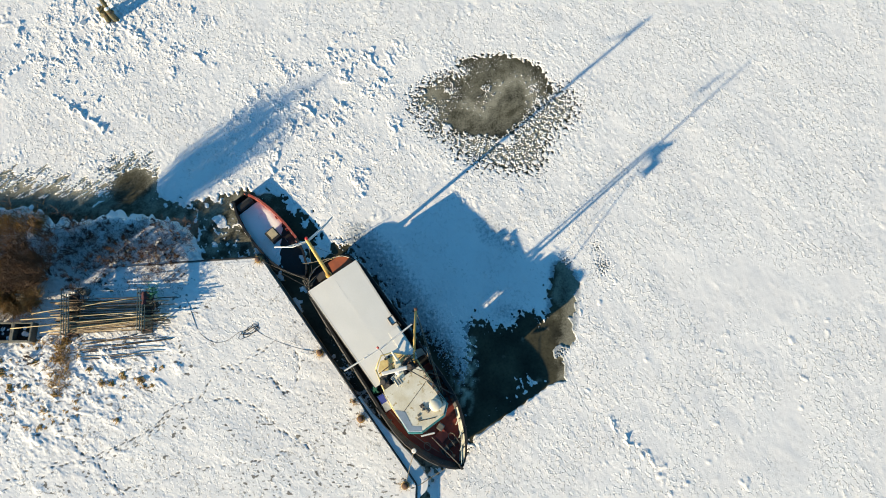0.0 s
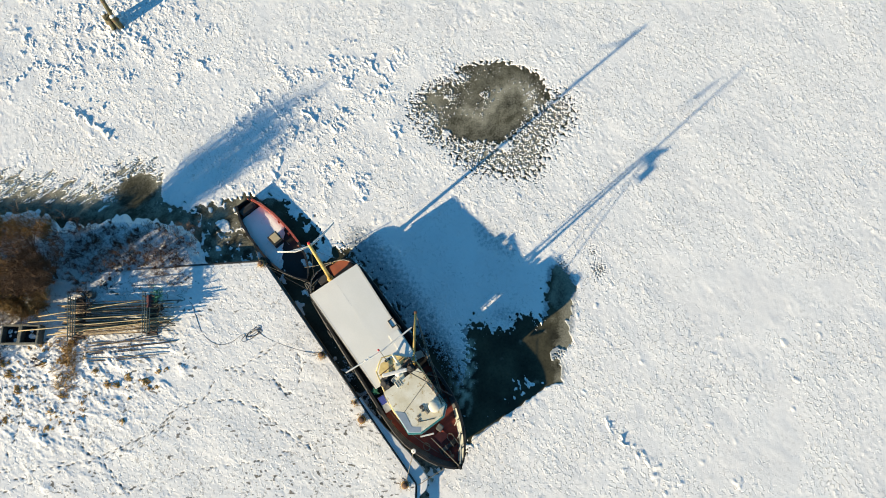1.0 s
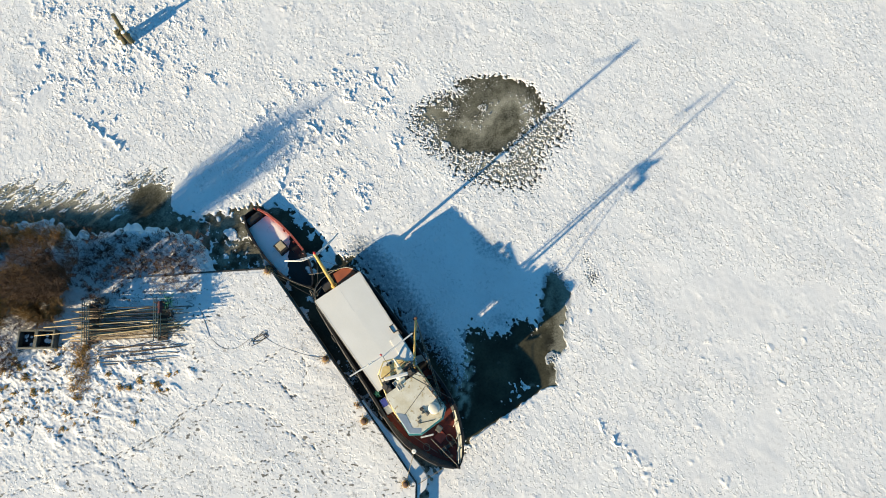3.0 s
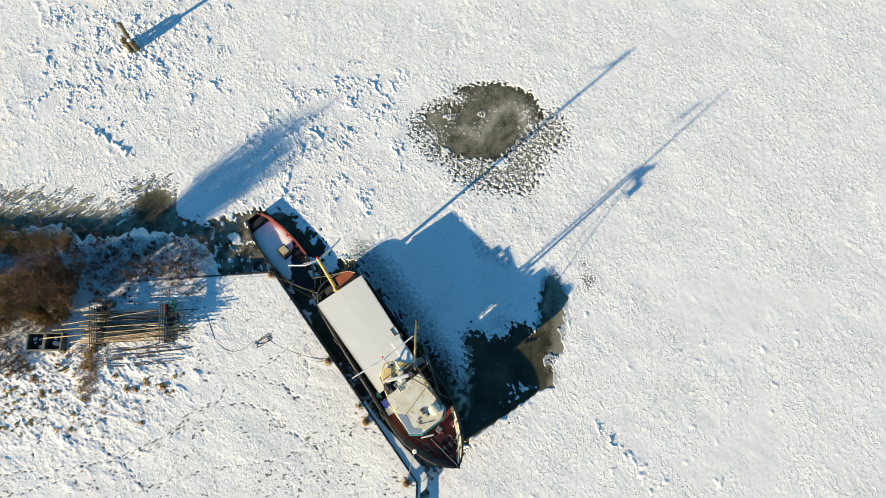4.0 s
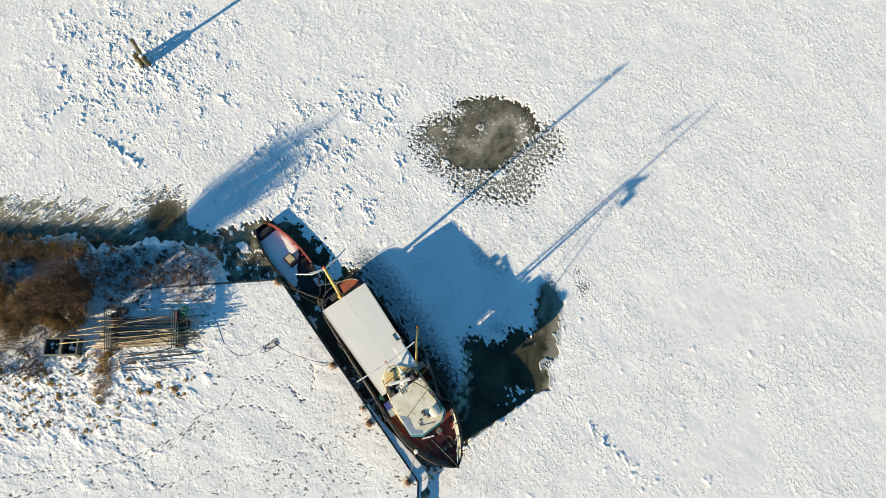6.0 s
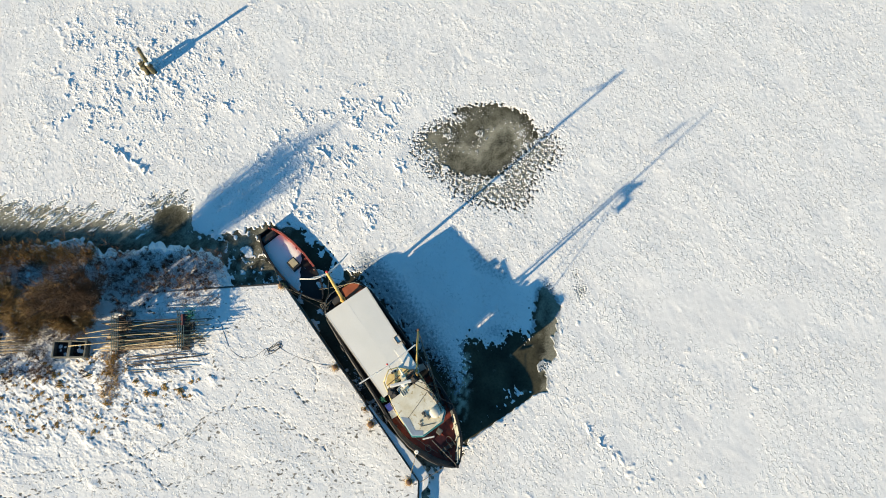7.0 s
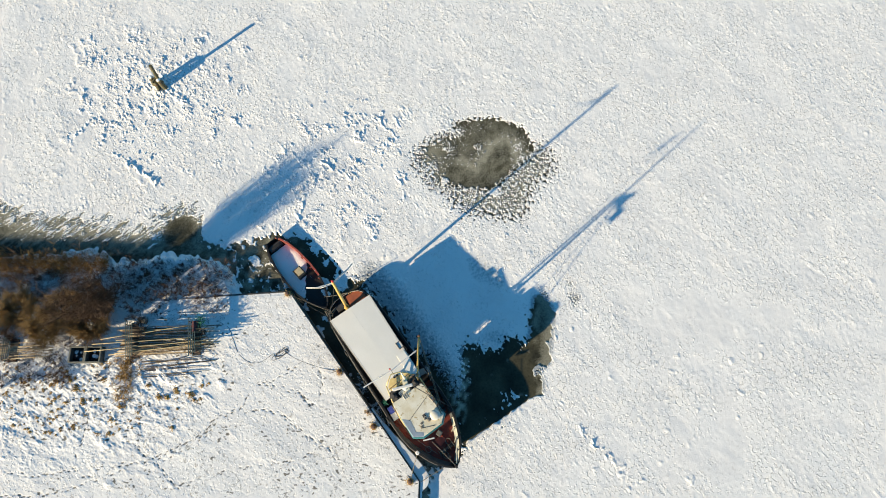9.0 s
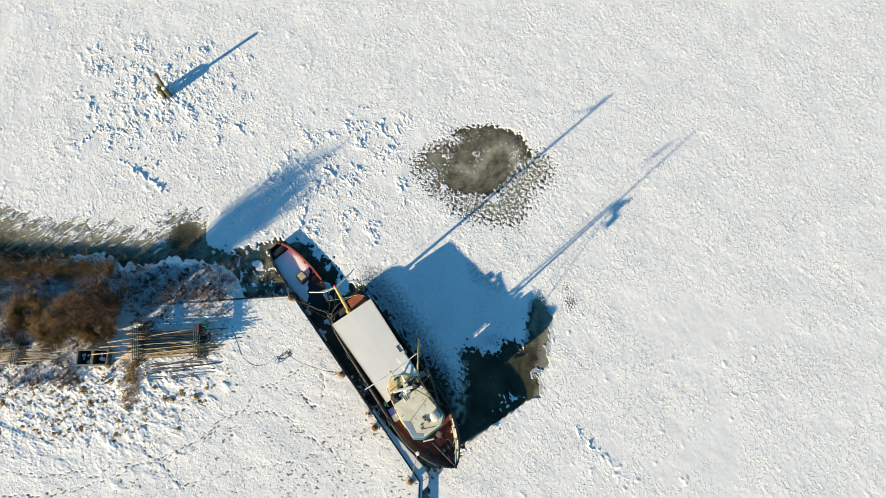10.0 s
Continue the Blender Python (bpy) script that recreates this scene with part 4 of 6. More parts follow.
def half_beam(s, k=1):
    for a, b in zip(STATIONS, STATIONS[1:]):
        if a[0] <= s <= b[0]:
            f = (s - a[0]) / (b[0] - a[0])
            return a[k] + (b[k] - a[k]) * f
    return 0.05


def deck_height(s):
    return 0.78 + 0.55 * max(0.0, (s - 7.0) / 7.4) ** 1.3


def skin(rows, close=False):
    """A surface through rows of points."""
    bm = bmesh.new()
    vs = [[bm.verts.new(p) for p in row] for row in rows]
    for r0, r1 in zip(vs, vs[1:]):
        for k in range(len(r0) - 1):
            bm.faces.new((r0[k], r0[k + 1], r1[k + 1], r1[k]))
    if close:
        bm.faces.new(vs[0][::-1]), bm.faces.new(vs[-1])
    bmesh.ops.remove_doubles(bm, verts=bm.verts, dist=0.002)
    return bm


rows = []
for s, w, wl, zr in STATIONS:
    rake = 1.15 * max(0.0, (s - 11.5) / 2.92) ** 1.6
    half = [(s - 1.7 * rake, 0.0, -0.7), (s - 1.35 * rake, wl * 0.7, -0.45), (s - rake, wl, 0.0), (s - 0.45 * rake, wl + (w - wl) * 0.55, zr * 0.45), (s, w, zr)]
    rows.append([(x, -y, z) for x, y, z in half[:0:-1]] + half)
part("hull", skin(rows, True), HULL, cutter, "black painted wooden hull", smooth=True)
for side in (-1, 1):
    inner, cap = [], []
    for s, w, wl, zr in STATIONS[:-1]:
        wi, zd = max(w - 0.10, 0.02), deck_height(s)
        wd = max(wi - 0.40 * max(0, (s - 8.5) / 5), 0.01)
        inner.append([(s, side * wi, zr), (s, side * wd, zd)])
        cap.append([(s, side * (w + 0.03), zr - 0.02), (s, side * (w + 0.03), zr + 0.05), (s, side * max(w - 0.14, 0.0), zr + 0.05), (s, side * max(w - 0.14, 0.0), zr - 0.02)])
    cream = [r for r in inner if r[0][0] > 11.2] if side > 0 else []
    part("bulwark", skin([r for r in inner if r[0][0] < 11.4 or side < 0]), GREYPAINT, cutter, "dark grey inner bulwark")
    if cream:
        part("bulwark", skin(cream), shade("pale_grey_green_paint", (0.44, 0.44, 0.38), 0.6, second=(0.36, 0.36, 0.31), scale=2, spots=(0.2, 0.13, 0.07, 0.68)), cutter, "pale grey-green inner bulwark at the bow")
    part("rail", skin(cap), HULL, cutter, "black rail cap")
    for s in (8.6, 9.6, 10.6, 11.3, 12.0, 12.8, 13.5):
        w, zd, zr = half_beam(s) - 0.12, deck_height(s), half_beam(s, 3)
        part("bulwark_stay", box(s - 0.03, s + 0.03, side * w - 0.07 * (1 + side) - 0.02, side * w + 0.07 * (1 - side) + 0.02, zd, zr - 0.05, 0.01), GREYPAINT, cutter)
for name, span, paint, words in (("side_deck", STATIONS[:9], HULL, "dark side decks"), ("fore_deck", STATIONS[8:], DECK, "red-brown painted fore deck")):
    part(name, skin([[(s, -max(w - 0.1, 0.01), deck_height(s)), (s, 0, deck_height(s) + 0.06), (s, max(w - 0.1, 0.01), deck_height(s))] for s, w, wl, zr in span]), paint, cutter, words)
part("fender_strake", skin([[(s, -(w + 0.02), zr - 0.42), (s, -(w + 0.09), zr - 0.36), (s, -(w + 0.02), zr - 0.28)] for s, w, wl, zr in STATIONS[3:15]]), DARKSTEEL, cutter)
part("fender_strake", skin([[(s, w + 0.02, zr - 0.42), (s, w + 0.09, zr - 0.36), (s, w + 0.02, zr - 0.28)] for s, w, wl, zr in STATIONS[3:15]]), DARKSTEEL, cutter)

# hold house and its roof
ROOF_Z = 2.5
ROOF_RISE = 0.42 / 7.56
hold_roof_half = lambda s: 1.84 + (1.60 - 1.84) * s / 7.56
bm = bmesh.new()
for side in (-1, 1):
    a = [(0.12, side * 1.72), (7.4, side * 1.48)]
    vs = [bm.verts.new((*a[0], 0.78)), bm.verts.new((*a[1], 0.78)), bm.verts.new((*a[1], ROOF_Z + 0.34)), bm.verts.new((*a[0], ROOF_Z - 0.06))]
    bm.faces.new(vs)
for s, w in ((0.12, 1.72), (7.4, 1.48)):
    bm.faces.new([bm.verts.new(v) for v in ((s, -w, 0.78), (s, w, 0.78), (s, w, ROOF_Z - 0.06 + (0.40 if s > 1 else 0)), (s, -w, ROOF_Z - 0.06 + (0.40 if s > 1 else 0)))])
bmesh.ops.remove_doubles(bm, verts=bm.verts, dist=0.001)
hold = part("hold_house", bm, DARKSTEEL, cutter, "dark side walls of the hold house")
roof_rows = []
for i in range(9):
    s = 7.56 * i / 8
    w = hold_roof_half(s)
    ROOF_Z = 2.5 + ROOF_RISE * s
    dip = 0.012 * math.sin(i * 2.1)
    roof_rows.append([(s, -w, ROOF_Z - 0.07), (s, -w, ROOF_Z), (s, -w * 0.5, ROOF_Z + 0.014 + dip * 0.3), (s, 0, ROOF_Z + 0.022), (s, w * 0.5, ROOF_Z + 0.014 - dip * 0.3), (s, w, ROOF_Z), (s, w, ROOF_Z - 0.07)])
roof = part("hold_roof", skin(roof_rows), ROOF, cutter, "smooth grey-white sheet roof with a faint ridge")

RZ = 2.5


def on_roof(bm):
    """Lift a flat piece to the roof, which rises towards the bow."""
    for v in bm.verts:
        v.co.z += ROOF_RISE * v.co.x
    return bm


# a faint seam along the ridge, a rimmed hatch, a low panel and two vents on the roof
part("ridge_seam", on_roof(skin([[(0.35, -0.005, RZ + 0.026), (0.35, 0.005, RZ + 0.026)], [(2.2, -0.004, RZ + 0.027), (2.2, 0.004, RZ + 0.027)]])), shade("seam_grey", (0.62, 0.61, 0.57), 0.7), cutter, "faint broken seam along the ridge")
for side in (-1, 1):
    part("edge_strip", on_roof(skin([[(0.0, side * 1.835, RZ + 0.004), (0.0, side * 1.74, RZ + 0.008)], [(7.54, side * 1.598, RZ + 0.004), (7.54, side * 1.52, RZ + 0.008)]])), shade("weathered_edge_paint", (0.62, 0.57, 0.47), 0.6, second=(0.72, 0.69, 0.62), scale=2.0), cutter, "weathered beige roof edge")
hatch = part("roof_hatch", on_roof(box(4.45, 4.95, 1.38, 1.72, RZ, RZ + 0.10, 0.02)), WHITE, cutter, "small rimmed roof hatch")
for x0, x1, y0, y1 in ((4.42, 4.98, 1.34, 1.39), (4.42, 4.98, 1.71, 1.76), (4.42, 4.47, 1.39, 1.71), (4.93, 4.98, 1.39, 1.71)):
    part("rim", on_roof(box(x0, x1, y0, y1, RZ, RZ + 0.16, 0.01)), DARKSTEEL, hatch)
part("roof_panel", on_roof(box(5.22, 7.35, 0.88, 1.585, RZ + 0.0, RZ + 0.05, 0.012)), ROOF, cutter, "low raised panel on the roof")
part("rung", on_roof(tube([(5.02, 1.78, 2.56), (5.30, 1.80, 2.62), (5.32, 1.62, 2.62)], 0.025)), DARKSTEEL, cutter)
for y in (-0.14, 0.10):
    part("vent", on_roof(moved(lathe([(0.07, 0), (0.085, 0.02), (0.085, 0.12), (0.05, 0.15)], 12), pose(6.5, y, RZ + 0.1))), BLACK, cutter, "black round roof vent")
part("roof_gutter", on_roof(tube([(0.1, -1.86, RZ - 0.03), (7.5, -1.60, RZ - 0.03)], 0.035, 6)), DARKSTEEL, cutter)
part("tarpaulin", on_roof(skin([[(7.05, 1.55, RZ + 0.05), (7.15, 2.05, 2.25), (7.2, 2.10, 1.5)], [(7.55, 1.5, RZ + 0.07), (7.6, 2.0, 2.3), (7.7, 2.1, 1.5)]])), GREYPLASTIC, cutter, "pale tarpaulin folded over the roof edge")

# wheelhouse
WH_Z = 3.5
WH = [(8.05, -1.30), (8.05, 1.25), (8.45, 1.36), (10.80, 1.38), (11.25, 0.85), (11.27, -0.75), (10.85, -1.38), (8.30, -1.36)]
low = [(9.6 + (x - 9.6) * 0.93, y * 0.93) for x, y in WH]
wheelhouse = part("wheelhouse", prism(low, 0.95, WH_Z - 0.10), CREAM, cutter, "cream wheelhouse walls")
visor = [(9.6 + (x - 9.6) * (1.075 if x > 10.5 else 0.99), y * (1.06 if x > 10.5 else 1.0)) for x, y in WH]
part("visor", prism(visor, WH_Z - 0.34, WH_Z - 0.03, 0.0, 0.97), TEAL, wheelhouse, "teal visor board under the roof edge")
n = len(low)
for i in (2, 3, 4, 5, 6):
    (x0, y0), (x1, y1) = low[i], low[(i + 1) % n]
    count = 3 if i == 2 or i == 6 else 1
    for k in range(count):
        f0, f1 = (k + 0.14) / count, (k + 0.86) / count
        a, b = Vector((x0 + (x1 - x0) * f0, y0 + (y1 - y0) * f0, 0)), Vector((x0 + (x1 - x0) * f1, y0 + (y1 - y0) * f1, 0))
        out = Vector((b.y - a.y, a.x - b.x, 0)).normalized()
        out = -out if out.dot(a - Vector((9.6, 0, 0))) < 0 else out
        bm = bmesh.new()
        ring = [a, b, b + out * 0.02, a + out * 0.02]
        lo, hi = [bm.verts.new((v.x, v.y, 2.35)) for v in ring], [bm.verts.new((v.x, v.y, 3.1)) for v in ring]
        bm.faces.new(lo), bm.faces.new(hi)
        for j in range(4):
            bm.faces.new((lo[j], lo[(j + 1) % 4], hi[(j + 1) % 4], hi[j]))
        part("window", bm, GLASS, wheelhouse, "dark wheelhouse window")
part("wheelhouse_roof", prism(WH, WH_Z - 0.04, WH_Z + 0.06, 0.035), STAINED, wheelhouse, "cream wheelhouse roof with yellow-brown stains")
part("roof_edge_board", skin([[(9.36, -1.375, WH_Z + 0.045), (9.36, -1.345, WH_Z + 0.066), (9.37, -1.33, WH_Z + 0.068)], [(9.8, -1.39, WH_Z + 0.045), (9.8, -1.35, WH_Z + 0.066), (9.80, -0.90, WH_Z + 0.070)], [(10.85, -1.395, WH_Z + 0.045), (10.84, -1.35, WH_Z + 0.066), (10.70, -1.02, WH_Z + 0.070)], [(11.285, -0.76, WH_Z + 0.045), (11.25, -0.74, WH_Z + 0.066), (11.03, -0.58, WH_Z + 0.070)]]), shade("pale_blue_grey_paint", (0.27, 0.33, 0.40), 0.5, second=(0.22, 0.28, 0.34)), wheelhouse, "pale blue-grey sloping roof edge")
part("seam_batten", box(-1.12, 1.12, -0.014, 0.014, 0, 0.014, 0.004, pose(9.40, 0.08, WH_Z + 0.06, 0, 0, 108.5)), DARKSTEEL, wheelhouse, "dark seam batten across the roof")

# gear on the wheelhouse roof
radome = part("radome", moved(lathe([(0.30, 0.0), (0.36, 0.04), (0.38, 0.11), (0.36, 0.18), (0.29, 0.24), (0.17, 0.28), (0.02, 0.30)], 28), pose(10.50, 0.78, WH_Z + 0.10)), shade("cream_white_dome", (0.68, 0.65, 0.55), 0.6, second=(0.62, 0.58, 0.47), scale=2.0), cutter, "cream-white dome antenna", True)
part("radome_foot", moved(lathe([(0.2, 0), (0.12, 0.08)], 14), pose(10.50, 0.78, WH_Z + 0.05)), GREYPLASTIC, radome)
part("loudhailer", moved(lathe([(0.03, 0), (0.05, 0.08), (0.10, 0.24), (0.11, 0.26)], 16), pose(10.12, 0.12, WH_Z + 0.13, 0, 82, -20)), GREYPLASTIC, cutter, "grey loudhailer on the wheelhouse roof")
part("deck_box", box(9.98, 10.18, -0.02, 0.22, WH_Z + 0.06, WH_Z + 0.11, 0.02), DARKSTEEL, cutter)
part("searchlight", moved(lathe([(0.04, 0), (0.10, 0.05), (0.12, 0.2), (0.12, 0.26)], 18), pose(10.36, 0.20, WH_Z + 0.14, 0, 80, 10)), GREYPLASTIC, cutter, "grey searchlight", True)
for x, y in ((10.42, -0.34), (10.62, -0.45)):
    part("lamp_bracket", box(x - 0.07, x + 0.07, y - 0.09, y + 0.09, WH_Z + 0.06, WH_Z + 0.09, 0.012), GREYPLASTIC, cutter)
part("whip_antenna", tube([(10.9, 0.9, WH_Z + 0.06), (10.85, 0.9, WH_Z + 1.2)], 0.010, 6), WHITE, cutter)
part("cable", tube(sag((10.7, -0.55, WH_Z + 0.09), (11.1, 0.4, WH_Z + 0.09), 0.02), 0.015, 6), BLACK, cutter)
part("cable", tube([(9.1, 1.15, WH_Z + 0.08), (9.6, 1.22, WH_Z + 0.08), (10.2, 1.28, WH_Z + 0.08), (10.7, 1.2, WH_Z + 0.08)], 0.03, 6), ROPE, cutter)
for k in range(16):
    r = random.Random(200 + k)
    s = 8.25 + 0.155 * k
    pts = [(s + r.uniform(-0.22, 0.22), 1.27 + r.uniform(-0.10, 0.16), WH_Z + 0.08 + r.uniform(0, 0.10)) for _ in range(5)]
    part("rope_clutter", tube(pts, r.uniform(0.012, 0.026), 5), (RUST, DARKROPE, ROPE, BLACK)[k % 4], cutter, "tangled rope and gear along the roof edge")
light_bar = part("light_bar", box(-0.42, 0.42, -0.05, 0.05, 0, 0.12, 0.02, pose(11.62, -0.55, 2.75, 0, 0, 68)), WHITE, wheelhouse, "white light bar on the wheelhouse front")
part("bracket", box(11.2, 11.62, -0.58, -0.52, 2.76, 2.80), DARKSTEEL, light_bar)

# machinery aft of the wheelhouse: yellow platform, casing, exhaust, lockers
platform = part("platform", prism([(6.42, -0.48), (6.62, 0.50), (7.05, 0.95), (7.22, 0.95), (7.22, -0.88), (6.85, -0.92)], 2.98, 3.03, 0.015), PALEYELLOW, cutter, "pale ochre platform plate aft of the wheelhouse")
part("machinery_floor", prism([(7.23, -1.1), (7.23, 1.15), (8.06, 1.2), (8.06, -1.2)], 2.93, 3.0, 0.01), BLACK, cutter, "black grimy floor round the machinery")
for x, y in ((6.7, -0.4), (6.85, 0.5), (7.9, -1.2), (7.9, 1.1)):
    part("platform_leg", tube([(x, y, 0.8), (x, y, 2.98)], 0.05, 8), YELLOW, cutter)
for x0, x1, y0, y1, z1 in ((7.25, 7.55, -1.0, -0.62, 3.30), (7.30, 7.48, -0.30, 0.30, 3.18), (7.62, 8.0, 0.62, 1.05, 3.28), (7.6, 8.02, -1.12, -0.72, 3.36), (7.28, 7.5, 0.55, 0.9, 3.22)):
    part("casing", box(x0, x1, y0, y1, 3.02, z1, 0.03), DARKSTEEL, cutter, "dark machinery casing")
for y in (-0.9, -0.35, 0.25, 0.75):
    part("pipe_run", tube([(7.2, y, 3.1), (7.7, y + 0.08, 3.16), (8.02, y + 0.05, 3.1)], 0.03, 6), RUST if y > 0 else GREYPLASTIC, cutter)
locker = part("locker", box(-0.22, 0.22, -0.24, 0.24, 0, 0.30, 0.03, pose(7.84, -0.28, 3.0, 0, 0, 8)), CREAM, cutter, "cream locker with ribbed lid")
for k in range(4):
    part("rib", box(-0.19, 0.19, -0.02, 0.02, 0.30, 0.325, 0.005, pose(7.84, -0.28, 3.0, 0, 0, 8) @ pose(0, -0.18 + 0.12 * k, 0)), GREYPAINT, locker)
part("winch_motor", box(-0.18, 0.18, -0.20, 0.20, 0, 0.34, 0.05, pose(7.80, 0.30, 3.0, 0, 0, 8)), DARKSTEEL, cutter, "dark winch motor")
for x, y, r in ((7.6, -0.98, 0.17), (7.35, -0.62, 0.12), (7.95, -0.85, 0.14), (7.75, 0.85, 0.16)):
    part("gear_drum", moved(lathe([(r * 0.6, 0), (r, 0.03), (r, 0.07), (r * 0.55, 0.10), (r * 0.55, 0.3), (r, 0.33), (r, 0.37)], 14), pose(x, y, 3.04, 12, 0, 0)), DARKSTEEL, cutter)

# tubular yellow frame over the platform
for y0, y1 in ((-1.48, -0.98), (1.45, 1.38)):
    part("frame_leg", tube([(9.95, y0, 1.25), (9.2, y0 * 0.98, 2.5), (7.9, (y0 + y1) / 2, 3.2), (6.72, y1, 3.35)] if y0 < 0 else [(9.95, y0, 1.25), (9.2, y0 * 0.98, 2.3), (7.9, 1.40, 2.75), (7.15, y1, 2.85)], 0.048, 10), PALEYELLOW, cutter, "bent yellow frame leg", True)
part("frame_bar", tube([(6.72, -0.98, 3.35), (6.45, -0.60, 3.38), (6.22, -0.25, 3.40), (6.42, 0.36, 3.28), (6.82, 0.80, 3.05), (7.15, 1.10, 2.92), (7.15, 1.38, 2.85)], 0.048, 10), PALEYELLOW, cutter, "yellow cross frame", True)
part("frame_bar", tube([(7.05, -0.95, 3.3), (6.95, 0.9, 3.3)], 0.03, 8), RUST, cutter)
derrick = part("derrick_boom", tube([(7.45, 1.30, 2.92), (6.2, 2.2, 2.74), (4.95, 3.15, 2.58)], 0.095, 12, 0.75), YELLOW, cutter, "ochre-yellow derrick boom swung outboard", True)
part("boom_head", moved(lathe([(0.05, 0), (0.11, 0.04), (0.11, 0.14), (0.05, 0.18)], 12), pose(4.95, 3.15, 2.50)), RUST, derrick)
part("derrick_post", tube([(7.45, 1.28, 0.9), (7.45, 1.28, 3.05)], 0.10, 12, 0.8), YELLOW, cutter, "short rusty yellow derrick post", True)
for k, (x, y, z) in enumerate(((9.96, 1.55, 1.7), (9.85, 1.72, 1.65), (10.1, 1.62, 1.6), (9.4, 1.85, 1.55), (8.2, 2.0, 1.5))):
    part("boom_wire", tube(sag((5.0, 3.14, 2.55), (x, y, z), 0.05 + 0.04 * k, 8), 0.021, 5), ROPE, cutter)
part("topping_wire", tube(sag((7.45, 1.28, 3.0), (5.05, 3.1, 2.6), 0.05, 6), 0.014, 5), DARKROPE, cutter)
for k in range(5):
    r = random.Random(30 + k)
    pts = [(7.3 + r.uniform(-0.3, 0.3), 1.1 + r.uniform(-0.35, 0.3), 2.9 + r.uniform(0, 0.5)) for _ in range(5)]
    part("tackle", tube(pts, 0.03, 6), RUST if k % 2 else ROPE, cutter)
part("block", box(-0.1, 0.1, -0.07, 0.07, -0.1, 0.1, 0.03, pose(7.35, 0.95, 3.35, 20, 30, 10)), RUST, cutter)

# fore mast with twin poles, radar and topmast
part("fore_mast", tube([(7.46, 0.40, 2.8), (7.42, 0.38, 7.0), (7.34, 0.36, 10.3)], 0.10, 12, 0.45), CREAM, cutter, "cream fore mast", True)
part("mast_ladder_pole", tube([(7.12, 0.40, 2.8), (7.22, 0.38, 7.0)], 0.065, 8), CREAM, cutter)
for k in range(9):
    z = 3.6 + 0.36 * k
    part("mast_rung", tube([(7.45, 0.40, z), (7.12 + 0.1 * (z - 2.8) / 4.2, 0.40, z)], 0.016, 6), CREAM, cutter)
radar = part("radar_platform", prism([(7.30, 0.20), (7.34, 0.50), (8.36, 0.24), (8.36, -0.20)], 6.80, 6.90, 0.01), CREAM, cutter, "radar platform on the mast")
part("radar_cabinet", box(8.22, 8.62, -0.40, 0.02, 6.55, 6.98, 0.03), STAINED, radar, "cream gear cabinet on the radar platform")
for k in range(3):
    part("cabinet_rib", box(8.25, 8.59, -0.36 + 0.14 * k, -0.32 + 0.14 * k, 6.98, 7.0, 0.004), GREYPAINT, radar)
part("cabinet_bracket", box(8.0, 8.7, -0.24, -0.14, 6.48, 6.55, 0.01), CREAM, radar)
part("scanner_gearbox", moved(lathe([(0.16, 0), (0.18, 0.05), (0.15, 0.22), (0.08, 0.26)], 16), pose(7.95, 0.05, 6.92)), WHITE, radar)
part("scanner_bar", box(-0.70, 0.70, -0.10, 0.10, 0, 0.20, 0.05, pose(7.84, -0.07, 7.16, 0, 0, 69)), WHITE, radar, "white radar scanner bar")
aerial = part("aerial_mast", tube([(7.15, -0.05, 2.8), (6.95, -0.06, 5.5), (6.72, -0.07, 9.2)], 0.024, 8, 0.6), GREYPLASTIC, cutter, "thin grey aerial mast", True)
yard = part("yard", tube([(6.55, -2.15, 9.0), (6.70, -0.07, 9.05), (6.56, 2.02, 9.0)], 0.042, 8), WHITE, cutter, "white crossbar high on the aerial mast")
part("mast_lamp", moved(lathe([(0.04, 0), (0.065, 0.03), (0.065, 0.14), (0.03, 0.17)], 12), pose(6.60, -0.1, 9.2)), REDLAMP, cutter, "red masthead lamp")
for y in (-0.95, -0.72):
    part("yard_lamp", moved(lathe([(0.04, 0), (0.06, 0.03), (0.06, 0.14), (0.03, 0.16)], 10), pose(6.62, y, 9.06)), WHITE, yard)
for a, b, thick in (((7.6, 0.3, 6.85), (10.6, 2.1, 1.7), 0.030), ((7.6, 0.3, 6.85), (9.25, 2.15, 1.6), 0.020)):
    part("stay", tube(sag(a, b, 0.05, 8), thick, 6), DARKROPE, cutter)

# aft mast with its two white arms and red lamp
part("aft_mast", tube([(-0.40, -0.18, 0.8), (-0.45, -0.12, 4.5), (-0.55, -0.04, 9.0)], 0.145, 14, 0.62), YELLOW, cutter, "ochre-yellow aft mast", True)
part("mast_collar", moved(lathe([(0.22, 0), (0.22, 0.12), (0.16, 0.3)], 14), pose(-0.40, -0.17, 1.6)), YELLOW, cutter)
for pts in ([(-1.42, -1.72, 8.35), (-0.80, -0.9, 8.5), (-0.56, -0.05, 8.55)], [(-0.56, -0.05, 8.55), (-0.75, 0.9, 8.5), (-1.08, 1.80, 8.35)], [(-1.02, -1.15, 8.42), (-0.72, -0.1, 8.30), (-0.9, 1.25, 8.44)]):
    part("mast_arm", tube(pts, 0.04, 8), WHITE, cutter, "white mast arm", True)
part("mast_lamp", moved(lathe([(0.05, 0), (0.085, 0.03), (0.085, 0.15), (0.04, 0.18)], 12), pose(-0.56, -0.02, 9.0)), REDLAMP, cutter, "red masthead lamp")
for a, b in (((-0.5, -0.1, 8.2), (-1.3, 1.0, 1.4)), ((-0.5, -0.1, 8.2), (-1.3, -1.0, 1.4))):
    part("stay", tube(sag(a, b, 0.02, 6), 0.010, 5), DARKROPE, cutter)

